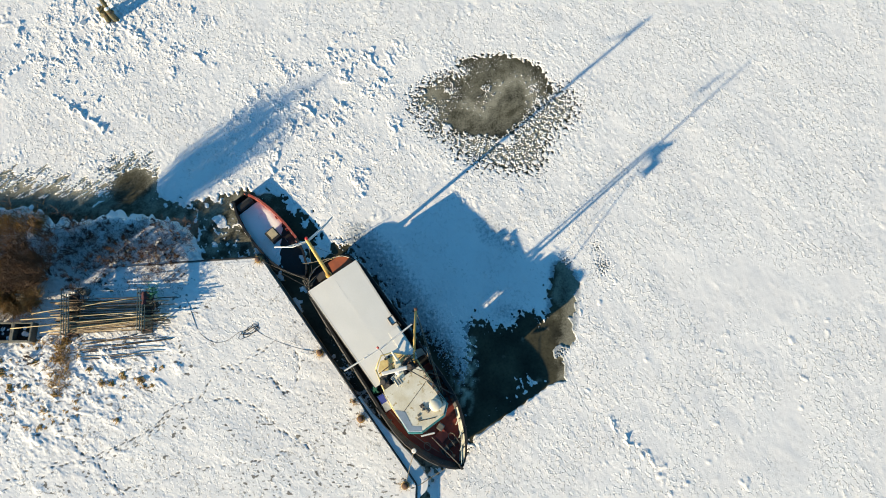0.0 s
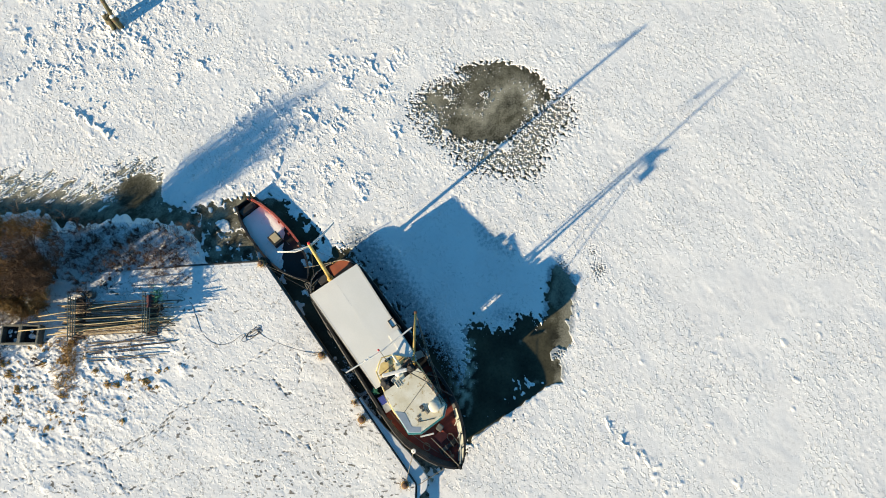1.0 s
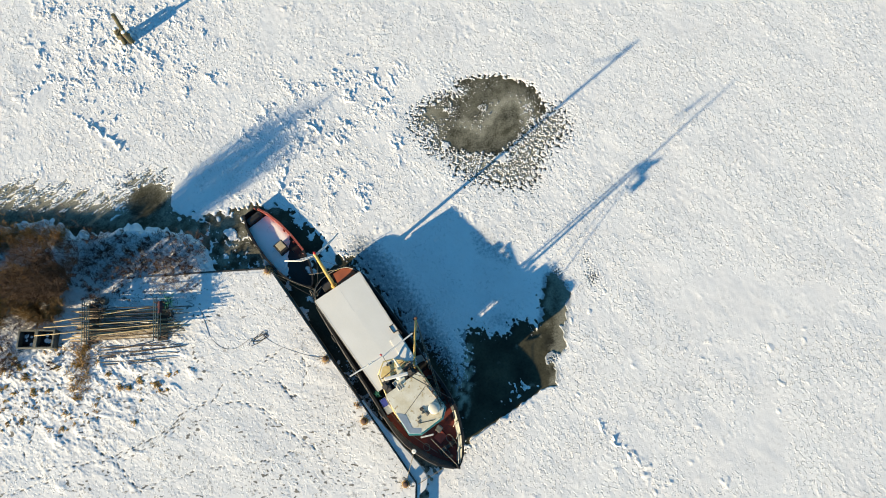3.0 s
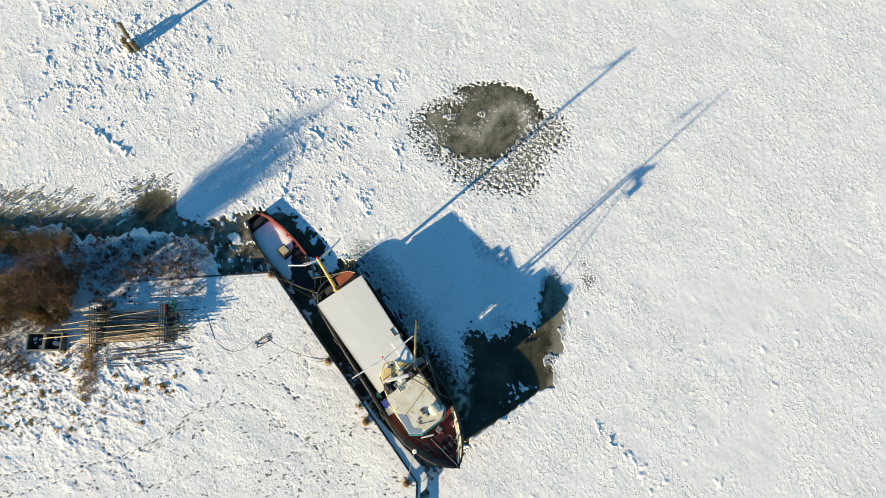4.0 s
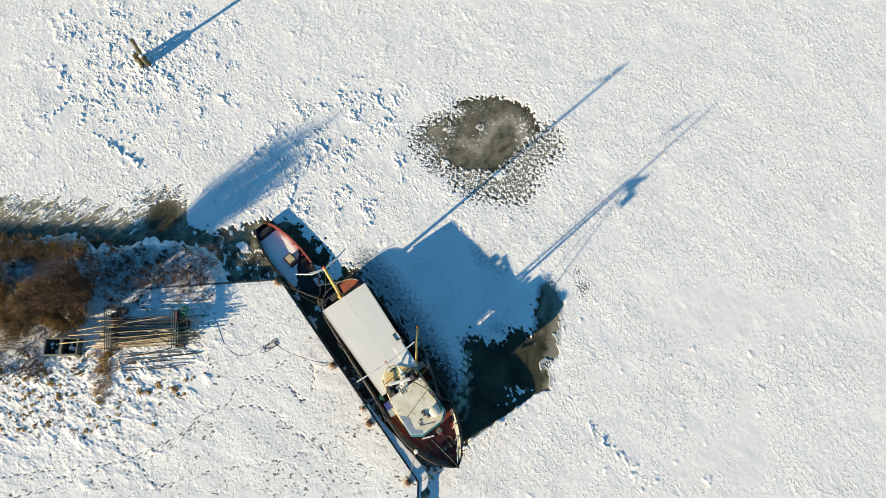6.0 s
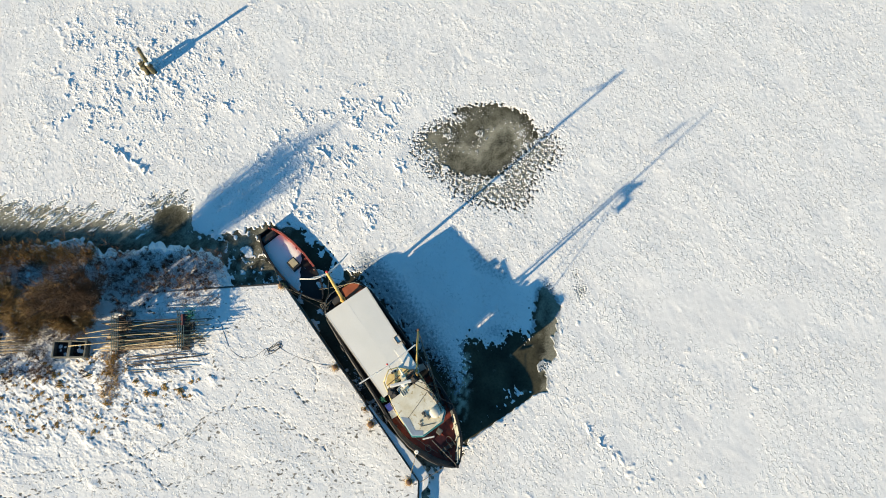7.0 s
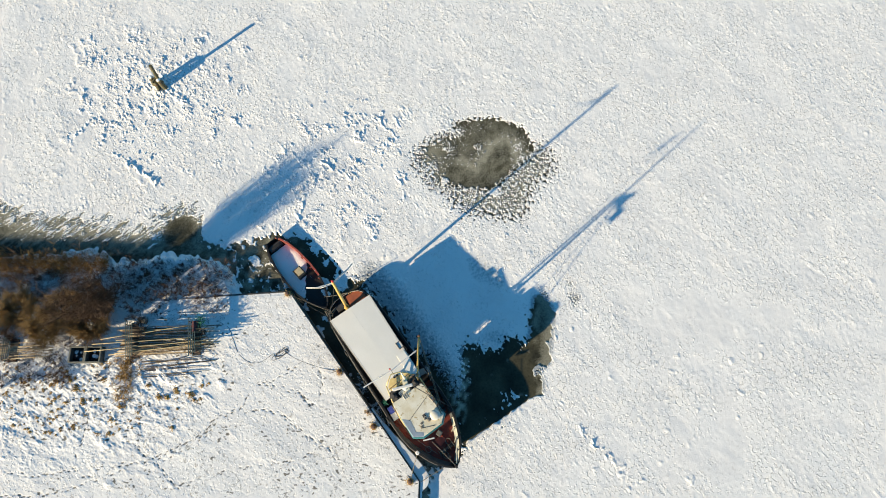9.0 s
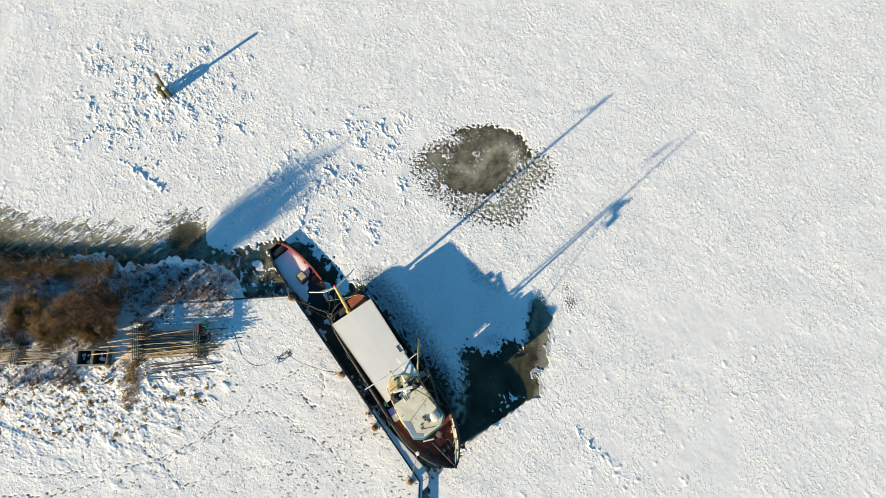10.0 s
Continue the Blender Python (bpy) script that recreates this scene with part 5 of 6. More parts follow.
# aft deck: bare red-orange deck, hatch, pipe rail
part("aft_deck_panel", skin([[(-1.30, 0.22, 0.8), (-1.32, 0.22, 1.12), (-1.32, 1.02, 1.12), (-1.30, 1.02, 0.8)], [(-0.85, 0.16, 0.8), (-0.85, 0.16, 1.12), (-0.85, 1.56, 1.12), (-0.85, 1.56, 0.8)], [(0.10, 0.02, 0.8), (0.10, 0.02, 1.12), (0.08, 1.78, 1.12), (0.08, 1.78, 0.8)]]), RUSTRED, cutter, "orange-red painted raised aft deck")
part("aft_locker", box(-1.05, -0.55, -0.95, -0.25, 0.82, 1.15, 0.04), DARKSTEEL, cutter)
part("net_heap", box(-0.3, 0.1, -1.6, -0.9, 0.82, 1.2, 0.12), DARKTWIG, cutter, "dark heaped net")
arc = [(-0.15, -1.88), (-0.78, -1.62), (-1.18, -1.28), (-1.44, -0.7), (-1.50, 0), (-1.44, 0.7), (-1.18, 1.28), (-0.78, 1.62), (-0.15, 1.88)]
for z in (1.16, 1.22):
    part("stern_rail", tube([(x, y, z) for x, y in arc], 0.020, 8), WHITE if z < 1.19 else GREYPLASTIC, cutter, "worn grey stern rail", True)
for x, y in arc:
    part("stanchion", tube([(x, y, 1.05), (x, y, 1.22)], 0.018, 6), GREYPLASTIC, cutter)
for y in (0.55, 0.75, 0.95, 1.12):
    part("rail_knob", moved(lathe([(0.05, 0), (0.06, 0.05), (0.03, 0.1)], 8), pose(-1.42 + 0.25 * max(0, y - 0.7), y, 1.09)), YELLOW, cutter)
for k in range(3):
    r = random.Random(50 + k)
    part("rigging_tangle", tube([(-0.9 + r.uniform(-0.4, 0.4), -1.35 + r.uniform(-0.5, 0.4), 0.95 + r.uniform(0, 0.3)) for _ in range(6)], 0.03, 6), ROPE if k else DARKSTEEL, cutter)

# side decks
crate = part("fish_crate", box(-0.55, 0.55, -0.22, 0.22, 0, 0.42, 0.03, pose(8.48, -1.72, 0.95, 0, 0, -4)), WHITE, cutter, "white crate on the side deck")
part("crate_cover", box(-0.52, 0.02, -0.20, 0.20, 0.42, 0.47, 0.02, pose(8.48, -1.72, 0.95, 0, 0, -4)), BLUEPLASTIC, crate, "blue plastic cover")
for k in range(4):
    r = random.Random(70 + k)
    pts = [(7.5 + r.uniform(-0.25, 0.25), -1.75 + r.uniform(-0.25, 0.2), 1.15 + 0.08 * k + r.uniform(0, 0.1)) for _ in range(7)]
    part("net_bundle", tube(pts, 0.05, 6), GREENNET, cutter, "green net bundle")
part("side_box", box(7.15, 7.45, -2.0, -1.6, 0.85, 1.25, 0.03), BLACK, cutter)
for s in (8.7, 5.4, 2.6):
    part("tyre_fender", moved(lathe([(0.16, -0.08), (0.27, -0.08), (0.31, 0), (0.27, 0.08), (0.16, 0.08)], 18), pose(s, -half_beam(s) - 0.10, 0.95, 90)), BLACK, cutter, "black tyre fender", True)
part("side_rail", tube([(0.2, -2.0, 1.75), (3.5, -2.1, 1.72), (7.2, -2.14, 1.75)], 0.022, 6), GREYPLASTIC, cutter)
for s in (0.3, 2.0, 3.7, 5.4, 7.1):
    part("stanchion", tube([(s, -half_beam(s) + 0.05, 1.3), (s, -half_beam(s) + 0.06, 1.74)], 0.02, 6), GREYPLASTIC, cutter)
for k in range(7):
    r = random.Random(90 + k)
    s = 8.6 + 0.32 * k
    part("deck_gear", box(-0.14 - 0.1 * r.random(), 0.14 + 0.1 * r.random(), -0.12, 0.12, 0, 0.25 + 0.3 * r.random(), 0.03, pose(s, 1.72 - 0.03 * k + r.uniform(-0.1, 0.1), deck_height(s) + 0.02, 0, 0, r.uniform(0, 90))), (DARKSTEEL, BLACK, HULL)[k % 3], cutter)

# fore deck
windlass = part("windlass", tube([(12.95, -0.45, 1.45), (12.95, 0.75, 1.45)], 0.13, 14), DARKSTEEL, cutter, "dark anchor windlass", True)
for y in (-0.45, 0.0, 0.4, 0.75):
    part("windlass_flange", moved(lathe([(0.24, -0.03), (0.26, 0), (0.24, 0.03)], 16), pose(12.95, y, 1.45, 90)), DARKSTEEL, windlass)
part("deck_hatch", box(-0.30, 0.30, -0.33, 0.33, 0, 0.22, 0.03, pose(12.2, 0.12, 1.12, 0, 0, 12)), shade("bright_red_cover", (0.42, 0.07, 0.035), 0.6), cutter, "bright red hatch cover on the fore deck")
part("companion", box(-0.20, 0.20, -0.22, 0.22, 0, 0.7, 0.08, pose(11.72, 0.33, 1.08, 0, 0, 20)), GREYPLASTIC, cutter, "pale grey covered gear before the wheelhouse")
part("samson_post", tube([(13.55, 0.02, 1.2), (13.55, 0.02, 1.95)], 0.10, 10), HULL, cutter)
part("stem_head", box(14.15, 14.48, -0.08, 0.08, 1.7, 2.2, 0.04), HULL, cutter)
part("bow_stay", tube(sag((14.2, 0, 2.2), (11.9, -0.45, 2.7), 0.08), 0.02, 6), ROPE, cutter)
for x, y, z0 in ((12.0, 1.52, 1.25), (12.75, 1.2, 1.3), (13.4, 0.8, 1.4)):
    part("rail_hoop", tube([(x, y, z0), (x - 0.05, y - 0.05, z0 + 0.6), (x + 0.12, y - 0.3, z0 + 0.62), (x + 0.15, y - 0.32, z0)], 0.025, 8), CREAM, cutter)
part("bow_rail", tube([(12.0, 1.45, 1.86), (12.75, 1.12, 1.94), (13.4, 0.72, 2.0), (14.2, 0.1, 2.12)], 0.022, 8), CREAM, cutter)
part("fairlead", moved(lathe([(0.09, -0.03), (0.14, -0.03), (0.155, 0), (0.14, 0.03), (0.09, 0.03)], 18), pose(11.92, -1.80, 1.88, 10, 0, 20)), WHITE, cutter, "pale ring fairlead on the rail", True)
for k in range(4):
    r = random.Random(120 + k)
    cx, cy = (12.6, -0.4, 13.3, 12.2)[k], (0.55, -0.75, -0.15, -1.0)[k]
    loop = [(cx + 0.24 * math.cos(a * 0.7) * (1 + 0.1 * r.random()), cy + 0.20 * math.sin(a * 0.7), deck_height(cx) + 0.12 + 0.008 * a) for a in range(14)]
    if cx > 10:
        part("deck_rope", tube(loop, 0.025, 6), ROPE, cutter)
part("deck_line", tube([(8.9, -1.75, 1.2), (10.5, -1.55, 1.2), (12.0, -1.0, 1.3), (12.9, -0.6, 1.35)], 0.02, 6), ROPE, cutter)

# ---- the open wooden boat astern ----
BOAT = pose(-11.30, 12.40, -0.22, 0, 0, -48.5)
boat = thing("work_boat", BOAT, "small dark wooden boat with red gunwale and snow on deck", "boat")
B_ST = [(-3.78, 0.50, 0.80), (-3.6, 0.62, 0.78), (-2.8, 0.95, 0.73), (-1.6, 1.18, 0.69), (-0.2, 1.27, 0.67), (1.2, 1.22, 0.69), (2.3, 0.98, 0.74), (3.1, 0.62, 0.80), (3.6, 0.28, 0.86), (3.8, 0.04, 0.90)]
part("hull", skin([[(s, -w, z), (s, -w * 0.88, 0.0), (s, 0, -0.35), (s, w * 0.88, 0.0), (s, w, z)] for s, w, z in B_ST], True), HULL, boat, "black wooden hull", True)
RED = shade("faded_red_paint", (0.36, 0.07, 0.045), 0.7, second=(0.28, 0.06, 0.04), scale=4, spots=(0.6, 0.58, 0.55, 0.62))
for side in (-1, 1):
    part("gunwale", skin([[(s, side * (w + 0.05), z - 0.1), (s, side * (w + 0.05), z + 0.03), (s, side * max(w - 0.10, 0), z + 0.03), (s, side * max(w - 0.10, 0), 0.20)] for s, w, z in B_ST[:6 if side > 0 else None]]), RED if side > 0 else HULL, boat, "faded red gunwale" if side > 0 else "black gunwale")
part("gunwale", skin([[(s, w + 0.05, z - 0.1), (s, w + 0.05, z + 0.03), (s, max(w - 0.10, 0), z + 0.03), (s, max(w - 0.10, 0), 0.20)] for s, w, z in B_ST[5:]]), HULL, boat, "black gunwale")
part("deck", skin([[(s, -max(w - 0.07, 0.01), 0.20), (s, 0, 0.23), (s, max(w - 0.07, 0.01), 0.20)] for s, w, z in B_ST]), BLACK, boat, "dark wet deck boards")
rows = []
for i in range(34):
    s = -2.95 + i * 0.145
    w = [a[1] + (b[1] - a[1]) * (s - a[0]) / (b[0] - a[0]) for a, b in zip(B_ST, B_ST[1:]) if a[0] <= s <= b[0]][0] - 0.06
    cut = min(1.0, max(-0.9, 1.0 - (s + 0.55) * 0.72 + 0.06 * math.sin(i * 1.7))) if s > -0.55 else 1.0
    rows.append([(s, -w + (w * cut + w) * k / 12, 0.265 + 0.03 * noise.noise((s * 2, k * 0.5, 3)) - (0.05 if k in (0, 12) else 0)) for k in range(13)])
part("deck_snow", skin(rows), SNOW, boat, "snow lying on the deck", True)
part("stern_thwart", box(-3.45, -3.05, -0.60, 0.60, 0.22, 0.66, 0.03), DARKSTEEL, boat, "dark stern thwart")
part("engine_well", box(-3.30, -3.02, -0.40, 0.40, 0.66, 0.70, 0.01), BLACK, boat)
for side in (-1, 1):
    part("stern_post", box(-3.85, -3.55, side * 0.55 - 0.10, side * 0.55 + 0.10, 0.3, 0.86, 0.04), HULL, boat)
hb = part("hatch", box(-0.48, 0.40, -0.38, 0.38, 0.22, 0.80, 0.03, pose(0, 0.12, 0, 0, 0, 2)), BLACK, boat, "black hatch coaming")
part("hatch_cover", box(-0.40, 0.24, -0.27, 0.27, 0.80, 0.86, 0.02, pose(0, 0.15, 0, 0, 0, 2)), shade("pale_tan_board", (0.50, 0.40, 0.24), 0.7), hb, "pale tan hatch board")
for s in (-2.2, -1.0, 0.2, 1.4):
    part("rib_head", box(s - 0.04, s + 0.04, 1.0, 1.12, 0.3, 0.70, 0.01), RED, boat)

# ---- plants ----
def strands(name, lines, material, parent=None, label=""):
    """Many thin three-sided stems in one mesh: lines of (points, first radius, last radius)."""
    verts, faces = [], []
    for pts, r0, r1 in lines:
        n, base = len(pts), len(verts)
        d = (pts[-1] - pts[0]).normalized()
        a = d.cross(Vector((0.3, 0.5, 0.81)))
        a = a.normalized() if a.length > 0.05 else Vector((1, 0, 0))
        b = d.cross(a)
        for i, p in enumerate(pts):
            r = r0 + (r1 - r0) * i / (n - 1)
            for k in range(3):
                c, s = math.cos(k * 2.0944), math.sin(k * 2.0944)
                verts.append(p + r * (c * a + s * b))
        for i in range(n - 1):
            for k in range(3):
                o, k2 = base + i * 3, (k + 1) % 3
                faces.append((o + k, o + k2, o + 3 + k2, o + 3 + k))
    me = bpy.data.meshes.new(name)
    me.from_pydata(verts, [], faces)
    me.materials.append(material)
    ob = new(name, me)
    if parent:
        ob.parent = parent
    if label:
        ob["label"] = label
    return ob


def wander(r, start, way, length, n, bend, lift=0.0):
    pts, p, d = [start.copy()], start.copy(), way.normalized()
    for _ in range(n):
        d = (d + Vector((r.uniform(-bend, bend), r.uniform(-bend, bend), r.uniform(-bend, bend) + lift))).normalized()
        p = p + d * (length / n)
        pts.append(p.copy())
    return pts


def bush(name, x, y, z, height, spread, stems, branches, twigs, seed, label, category, crown=TWIG):
    r = random.Random(seed)
    ob = thing(name, pose(x, y, z), label, category)
    thick, mid_, fine = [], [], []
    lean, length = (0.9, max(height, 3.2)) if spread > height else (0.0, height)
    for i in range(stems):
        a = 2 * math.pi * (i + r.random()) / stems
        out = r.uniform(0.25, 1.0)
        way = Vector((math.cos(a) * out * spread / height, math.sin(a) * out * spread / height, 1.0))
        start = Vector((math.cos(a) * 0.3 * r.random(), math.sin(a) * 0.3 * r.random(), -0.15))
        stem = wander(r, start, way, height * r.uniform(0.6, 0.85), 6, 0.14, -0.02)
        thick.append((stem, 0.040 * height / 5, 0.012))
        for j in range(branches):
            f = r.uniform(0.25, 1.0) * 5.99
            p = stem[int(f)].lerp(stem[int(f) + 1], f % 1)
            b = r.uniform(0, 2 * math.pi)
            br = wander(r, p, Vector((math.cos(b) + lean * math.cos(a), math.sin(b) + lean * math.sin(a), r.uniform(0.5, 1.8) * (1 - 0.5 * lean))), length * r.uniform(0.14, 0.32), 4, 0.13, 0.03)
            mid_.append((br, 0.014, 0.007))
            for k in range(int(twigs * 2.1)):
                g = r.uniform(0.1, 1.0) * 3.99
                q = br[int(g)].lerp(br[int(g) + 1], g % 1)
                c = r.uniform(0, 2 * math.pi)
                fine.append((wander(r, q, Vector((math.cos(c) + lean * math.cos(a), math.sin(c) + lean * math.sin(a), r.uniform(0.6, 2.6) * (1 - 0.5 * lean))), length * r.uniform(0.07, 0.19), 2, 0.10, 0.02), 0.0062, 0.0035))
    strands("trunk", thick, DARKTWIG, ob, "several dark leaning stems")
    strands("crown", mid_ + fine, crown, ob, "dense bare brown twigs")
    return ob


GOLDEN = shade("golden_twigs", (0.25, 0.158, 0.056), 0.9, second=(0.13, 0.078, 0.03), scale=0.8, detail_scale=20)
bush("willow_tree", -26.2, 9.5, 0.5, 5.9, 3.5, 18, 13, 14, 1, "bare brown willow tree with dense twigs on the bank", "tree")
bush("willow_tree", -29.4, 9.0, 0.5, 2.5, 2.6, 24, 15, 14, 2, "lower bare golden-brown willow tree on the bank", "tree", GOLDEN)
bush("willow_tree", -33.4, 9.2, 0.5, 1.9, 3.0, 22, 13, 12, 3, "lower bare golden-brown willow tree on the bank", "tree", GOLDEN)
bush("willow_tree", -37.4, 8.8, 0.5, 1.6, 2.4, 10, 8, 6, 4, "lower bare golden-brown willow tree on the bank", "tree", TWIG)
bush("willow_tree", -27.4, 8.1, 0.5, 2.1, 2.2, 26, 16, 15, 5, "low dense golden-brown willow thicket on the bank", "tree", GOLDEN)
bush("willow_tree", -30.8, 7.6, 0.55, 2.0, 2.1, 20, 13, 12, 6, "low dense golden-brown willow thicket on the bank", "tree", GOLDEN)
bush("willow_tree", -34.2, 6.8, 0.55, 1.3, 2.0, 12, 8, 7, 7, "low dense dark brown willow thicket on the bank", "tree", TWIG)
SHRUBS = [(-18.7, 11.5, 1.0), (-17.8, 12.3, 0.7), (-21.0, 12.9, 0.8), (-22.9, 13.2, 0.9), (-25.3, 13.2, 1.0), (-23.8, 12.2, 1.0), (-20.0, 12.2, 0.7), (-26.6, 12.4, 1.2), (-22.2, 11.6, 0.8), (-24.8, 11.3, 1.1), (-19.4, 13.2, 0.6),
          (-21.4, 10.5, 0.9), (-18.9, 10.3, 0.8), (-23.3, 10.4, 1.1), (-22.3, 9.2, 0.7), (-17.3, 9.6, 0.5), (-22.6, 11.0, 1.3), (-20.9, 11.2, 1.2), (-19.3, 11.0, 1.2), (-23.9, 11.8, 1.3), (-21.6, 12.0, 1.1), (-24.6, 9.6, 1.3), (-22.0, 10.9, 1.0), (-20.3, 10.7, 0.9), (-24.2, 8.9, 1.2), (-25.6, 10.6, 1.3), (-18.0, 10.8, 0.8), (-29.6, 4.4, 1.0), (-28.9, 3.6, 0.8), (-31.5, 3.4, 0.8), (-26.2, 3.9, 0.6), (-33.6, 3.2, 0.9)]
for k, (x, y, hgt) in enumerate(SHRUBS):
    bush("shrub", x, y, 0.45 if y > 9 else 0.58, hgt * 1.1, hgt * 0.85, 6, 6, 8, 40 + k, "small bare reddish-brown shrub in the snow", "shrub", (BANKTWIG, BANKTWIG, TWIG)[k % 3])["group"] = "shrubs on the bank"


def on_bank(x, y):
    """A foot on the sloping edge of the bank, and the size of its clump."""
    return x, y, min(0.45, max(0.0, (14.1 - y) * 0.22)), 5


def blades(name, n, place, tall, lean, material, seed, label, category, radius=0.012):
    r = random.Random(seed)
    lines = []
    while len(lines) < n:
        x, y, z, clump = place(r)
        for _ in range(clump):
            a, h_ = r.uniform(0, 6.28), r.uniform(*tall)
            lines.append((wander(r, Vector((x + r.gauss(0, 0.09), y + r.gauss(0, 0.09), z)), Vector((math.cos(a) * lean, math.sin(a) * lean, 1)), h_, 3, 0.25, -0.12), radius, radius * 0.5))
    return tagged(strands(name, lines, material), label, category, kind="stuff")


blades("reeds", 7500, lambda r: on_bank(r.uniform(-45, -27.2), r.gauss(13.2, 0.5)), (0.35, 0.8), 0.35, REED, 5, "dry golden-brown reeds along the frozen bank", "reeds", 0.013)
blades("reeds", 3000, lambda r: (-43 + 14 * r.random() ** 1.2, r.uniform(7.0, 12.4), 0.45, 6), (0.4, 1.0), 0.8, TWIG, 16, "dense dead brown undergrowth on the bank", "undergrowth", 0.013)
blades("reeds", 3400, lambda r: (-25.0 - 17 * r.random() ** 0.9, r.gauss(11.2, 1.2), 0.42, 5), (0.3, 0.8), 0.6, BANKTWIG, 6, "dead brown bank vegetation poking through snow", "reeds")


def tufts(name, feet, seed, label):
    """Bent tussocks: broad dry blades of each falling over to one side."""
    r = random.Random(seed)
    lines = []
    for x, y, size in feet:
        fall = r.gauss(3.9, 0.7)
        for _ in range(r.randint(16, 28)):
            a = fall + r.gauss(0, 0.5)
            lines.append((wander(r, Vector((x + r.gauss(0, 0.10 * size), y + r.gauss(0, 0.07 * size), QUAY_Z - 0.03)), Vector((math.cos(a) * 0.8, math.sin(a) * 0.8, 1)), size * r.uniform(0.25, 0.52), 4, 0.16, -0.36), 0.040 * size, 0.016))
    return tagged(strands(name, lines, STRAW), label, "grass", kind="stuff")


TUSSOCKS = [(-29.3, 3.7), (-28.7, 4.5), (-29.7, 3.4), (-27.7, 3.0), (-29.9, 5.1), (-30.6, 3.8), (-24.1, 5.3), (-23.2, 4.3), (-22.2, 3.4), (-25.7, 3.8), (-21.3, 2.5), (-20.6, 2.3), (-20.0, 2.9), (-18.9, 2.8), (-18.0, 3.3), (-24.0, 1.6),
            (-22.8, 1.5), (-24.5, 0.8), (-25.5, -0.3), (-24.7, -0.15), (-23.1, 0.3), (-20.1, 0.3), (-27.1, 2.3), (-26.1, 2.3), (-28.3, 2.0), (-28.9, 1.6), (-31.8, 2.1), (-31.5, 5.4)]
rt = random.Random(77)
feet = [(x, y, rt.uniform(0.65, 1.05)) for x, y in TUSSOCKS]
while len(feet) < 400:
    x, y = rt.uniform(-40, -17.2), rt.uniform(-0.6, 5.2)
    if y > -0.4 + 0.45 * max(0, x + 24) and noise.noise((x * 0.45, y * 0.6, 1.0)) > -0.12 and not (-24.0 < x < -17 and y > 3.6):
        feet.append((x, y, rt.uniform(0.2, 0.62)))
tufts("grass", feet, 78, "dry straw-coloured tussocks bent over in the snow")
blades("grass", 1100, lambda r: (r.uniform(-24.6, -16.8), r.uniform(8.3, 10.2), 0.55, 7), (0.12, 0.35), 0.9, BANKTWIG, 8, "dark dead weeds in the shaded snow", "grass", 0.012)
blades("grass", 3200, lambda r: (r.uniform(-25.5, -16.6), r.uniform(10.3, 13.6), 0.48, 6), (0.15, 0.5), 0.8, BANKTWIG, 18, "dark dead weeds in the shaded snow of the bank", "grass", 0.011)
blades("grass", 1600, lambda r: (r.uniform(-36, -28.4), r.uniform(3.6, 7.0), 0.57, 8), (0.2, 0.6), 0.9, TWIG, 19, "brown dead weeds round the pole rack", "grass", 0.012)
blades("grass", 500, lambda r: (r.gauss(-24.1, 0.35), 4.6 + r.uniform(-2.6, 0.8), 0.57, 8), (0.25, 0.5), 1.1, STRAW, 9, "dry straw-coloured grass tufts in the snow", "grass", 0.02)

# ---- pole stacks on steel racks ----
def rack(x, y0, y1, tilt):
    ob = thing("pole_rack", pose(x * 1.0085, (y0 + y1) / 2 * 1.0085, QUAY_Z, 0, 0, tilt), "grey-green steel rack holding stacked poles", "rack", "pole racks")
    half = (y1 - y0) / 2
    for k in range(4):
        part("bar", tube([(-0.24 + 0.16 * k, -half + 0.25 * (k % 2), 1.00 + 0.02 * k), (-0.24 + 0.16 * k, half - 0.12 * k, 1.03)], 0.032, 8), shade("green_grey_steel", (0.09, 0.13, 0.125), 0.6), ob)
    for y in (-half * 0.8, half * 0.8):
        part("leg", box(-0.3, -0.22, y - 0.04, y + 0.04, -0.05, 1.0, 0.01), RUST, ob)
        part("leg", box(0.22, 0.30, y - 0.04, y + 0.04, -0.05, 1.0, 0.01), RUST, ob)
    part("sill", box(-0.34, 0.34, -half * 0.9, half * 0.9, -0.04, 0.10, 0.02), DARKSTEEL, ob)
    return ob


rack(-23.65, 5.1, 8.25, 9)
rack(-18.85, 5.4, 8.45, 7)
rack(-32.9, 4.9, 6.9, 4)


def pole(x0, y0, z0, x1, y1, z1, radius, material, label, group):
    a, b = (Vector((px_ * f, py_ * f, lz)) for px_, py_, pz in ((x0, y0, z0), (x1, y1, z1)) for lz in (QUAY_Z + (pz - QUAY_Z) * 0.75,) for f in ((42 - lz) / (42 - pz),))
    r = random.Random(int(x0 * 1000) ^ int(y1 * 997))
    pts = [a.lerp(b, i / 5) + Vector((0, r.uniform(-0.025, 0.025), r.uniform(-0.01, 0.01))) for i in range(6)]
    return tagged(part("pole", tube(pts, radius, 8, 0.72), material, smooth=True), label, "pole", group)


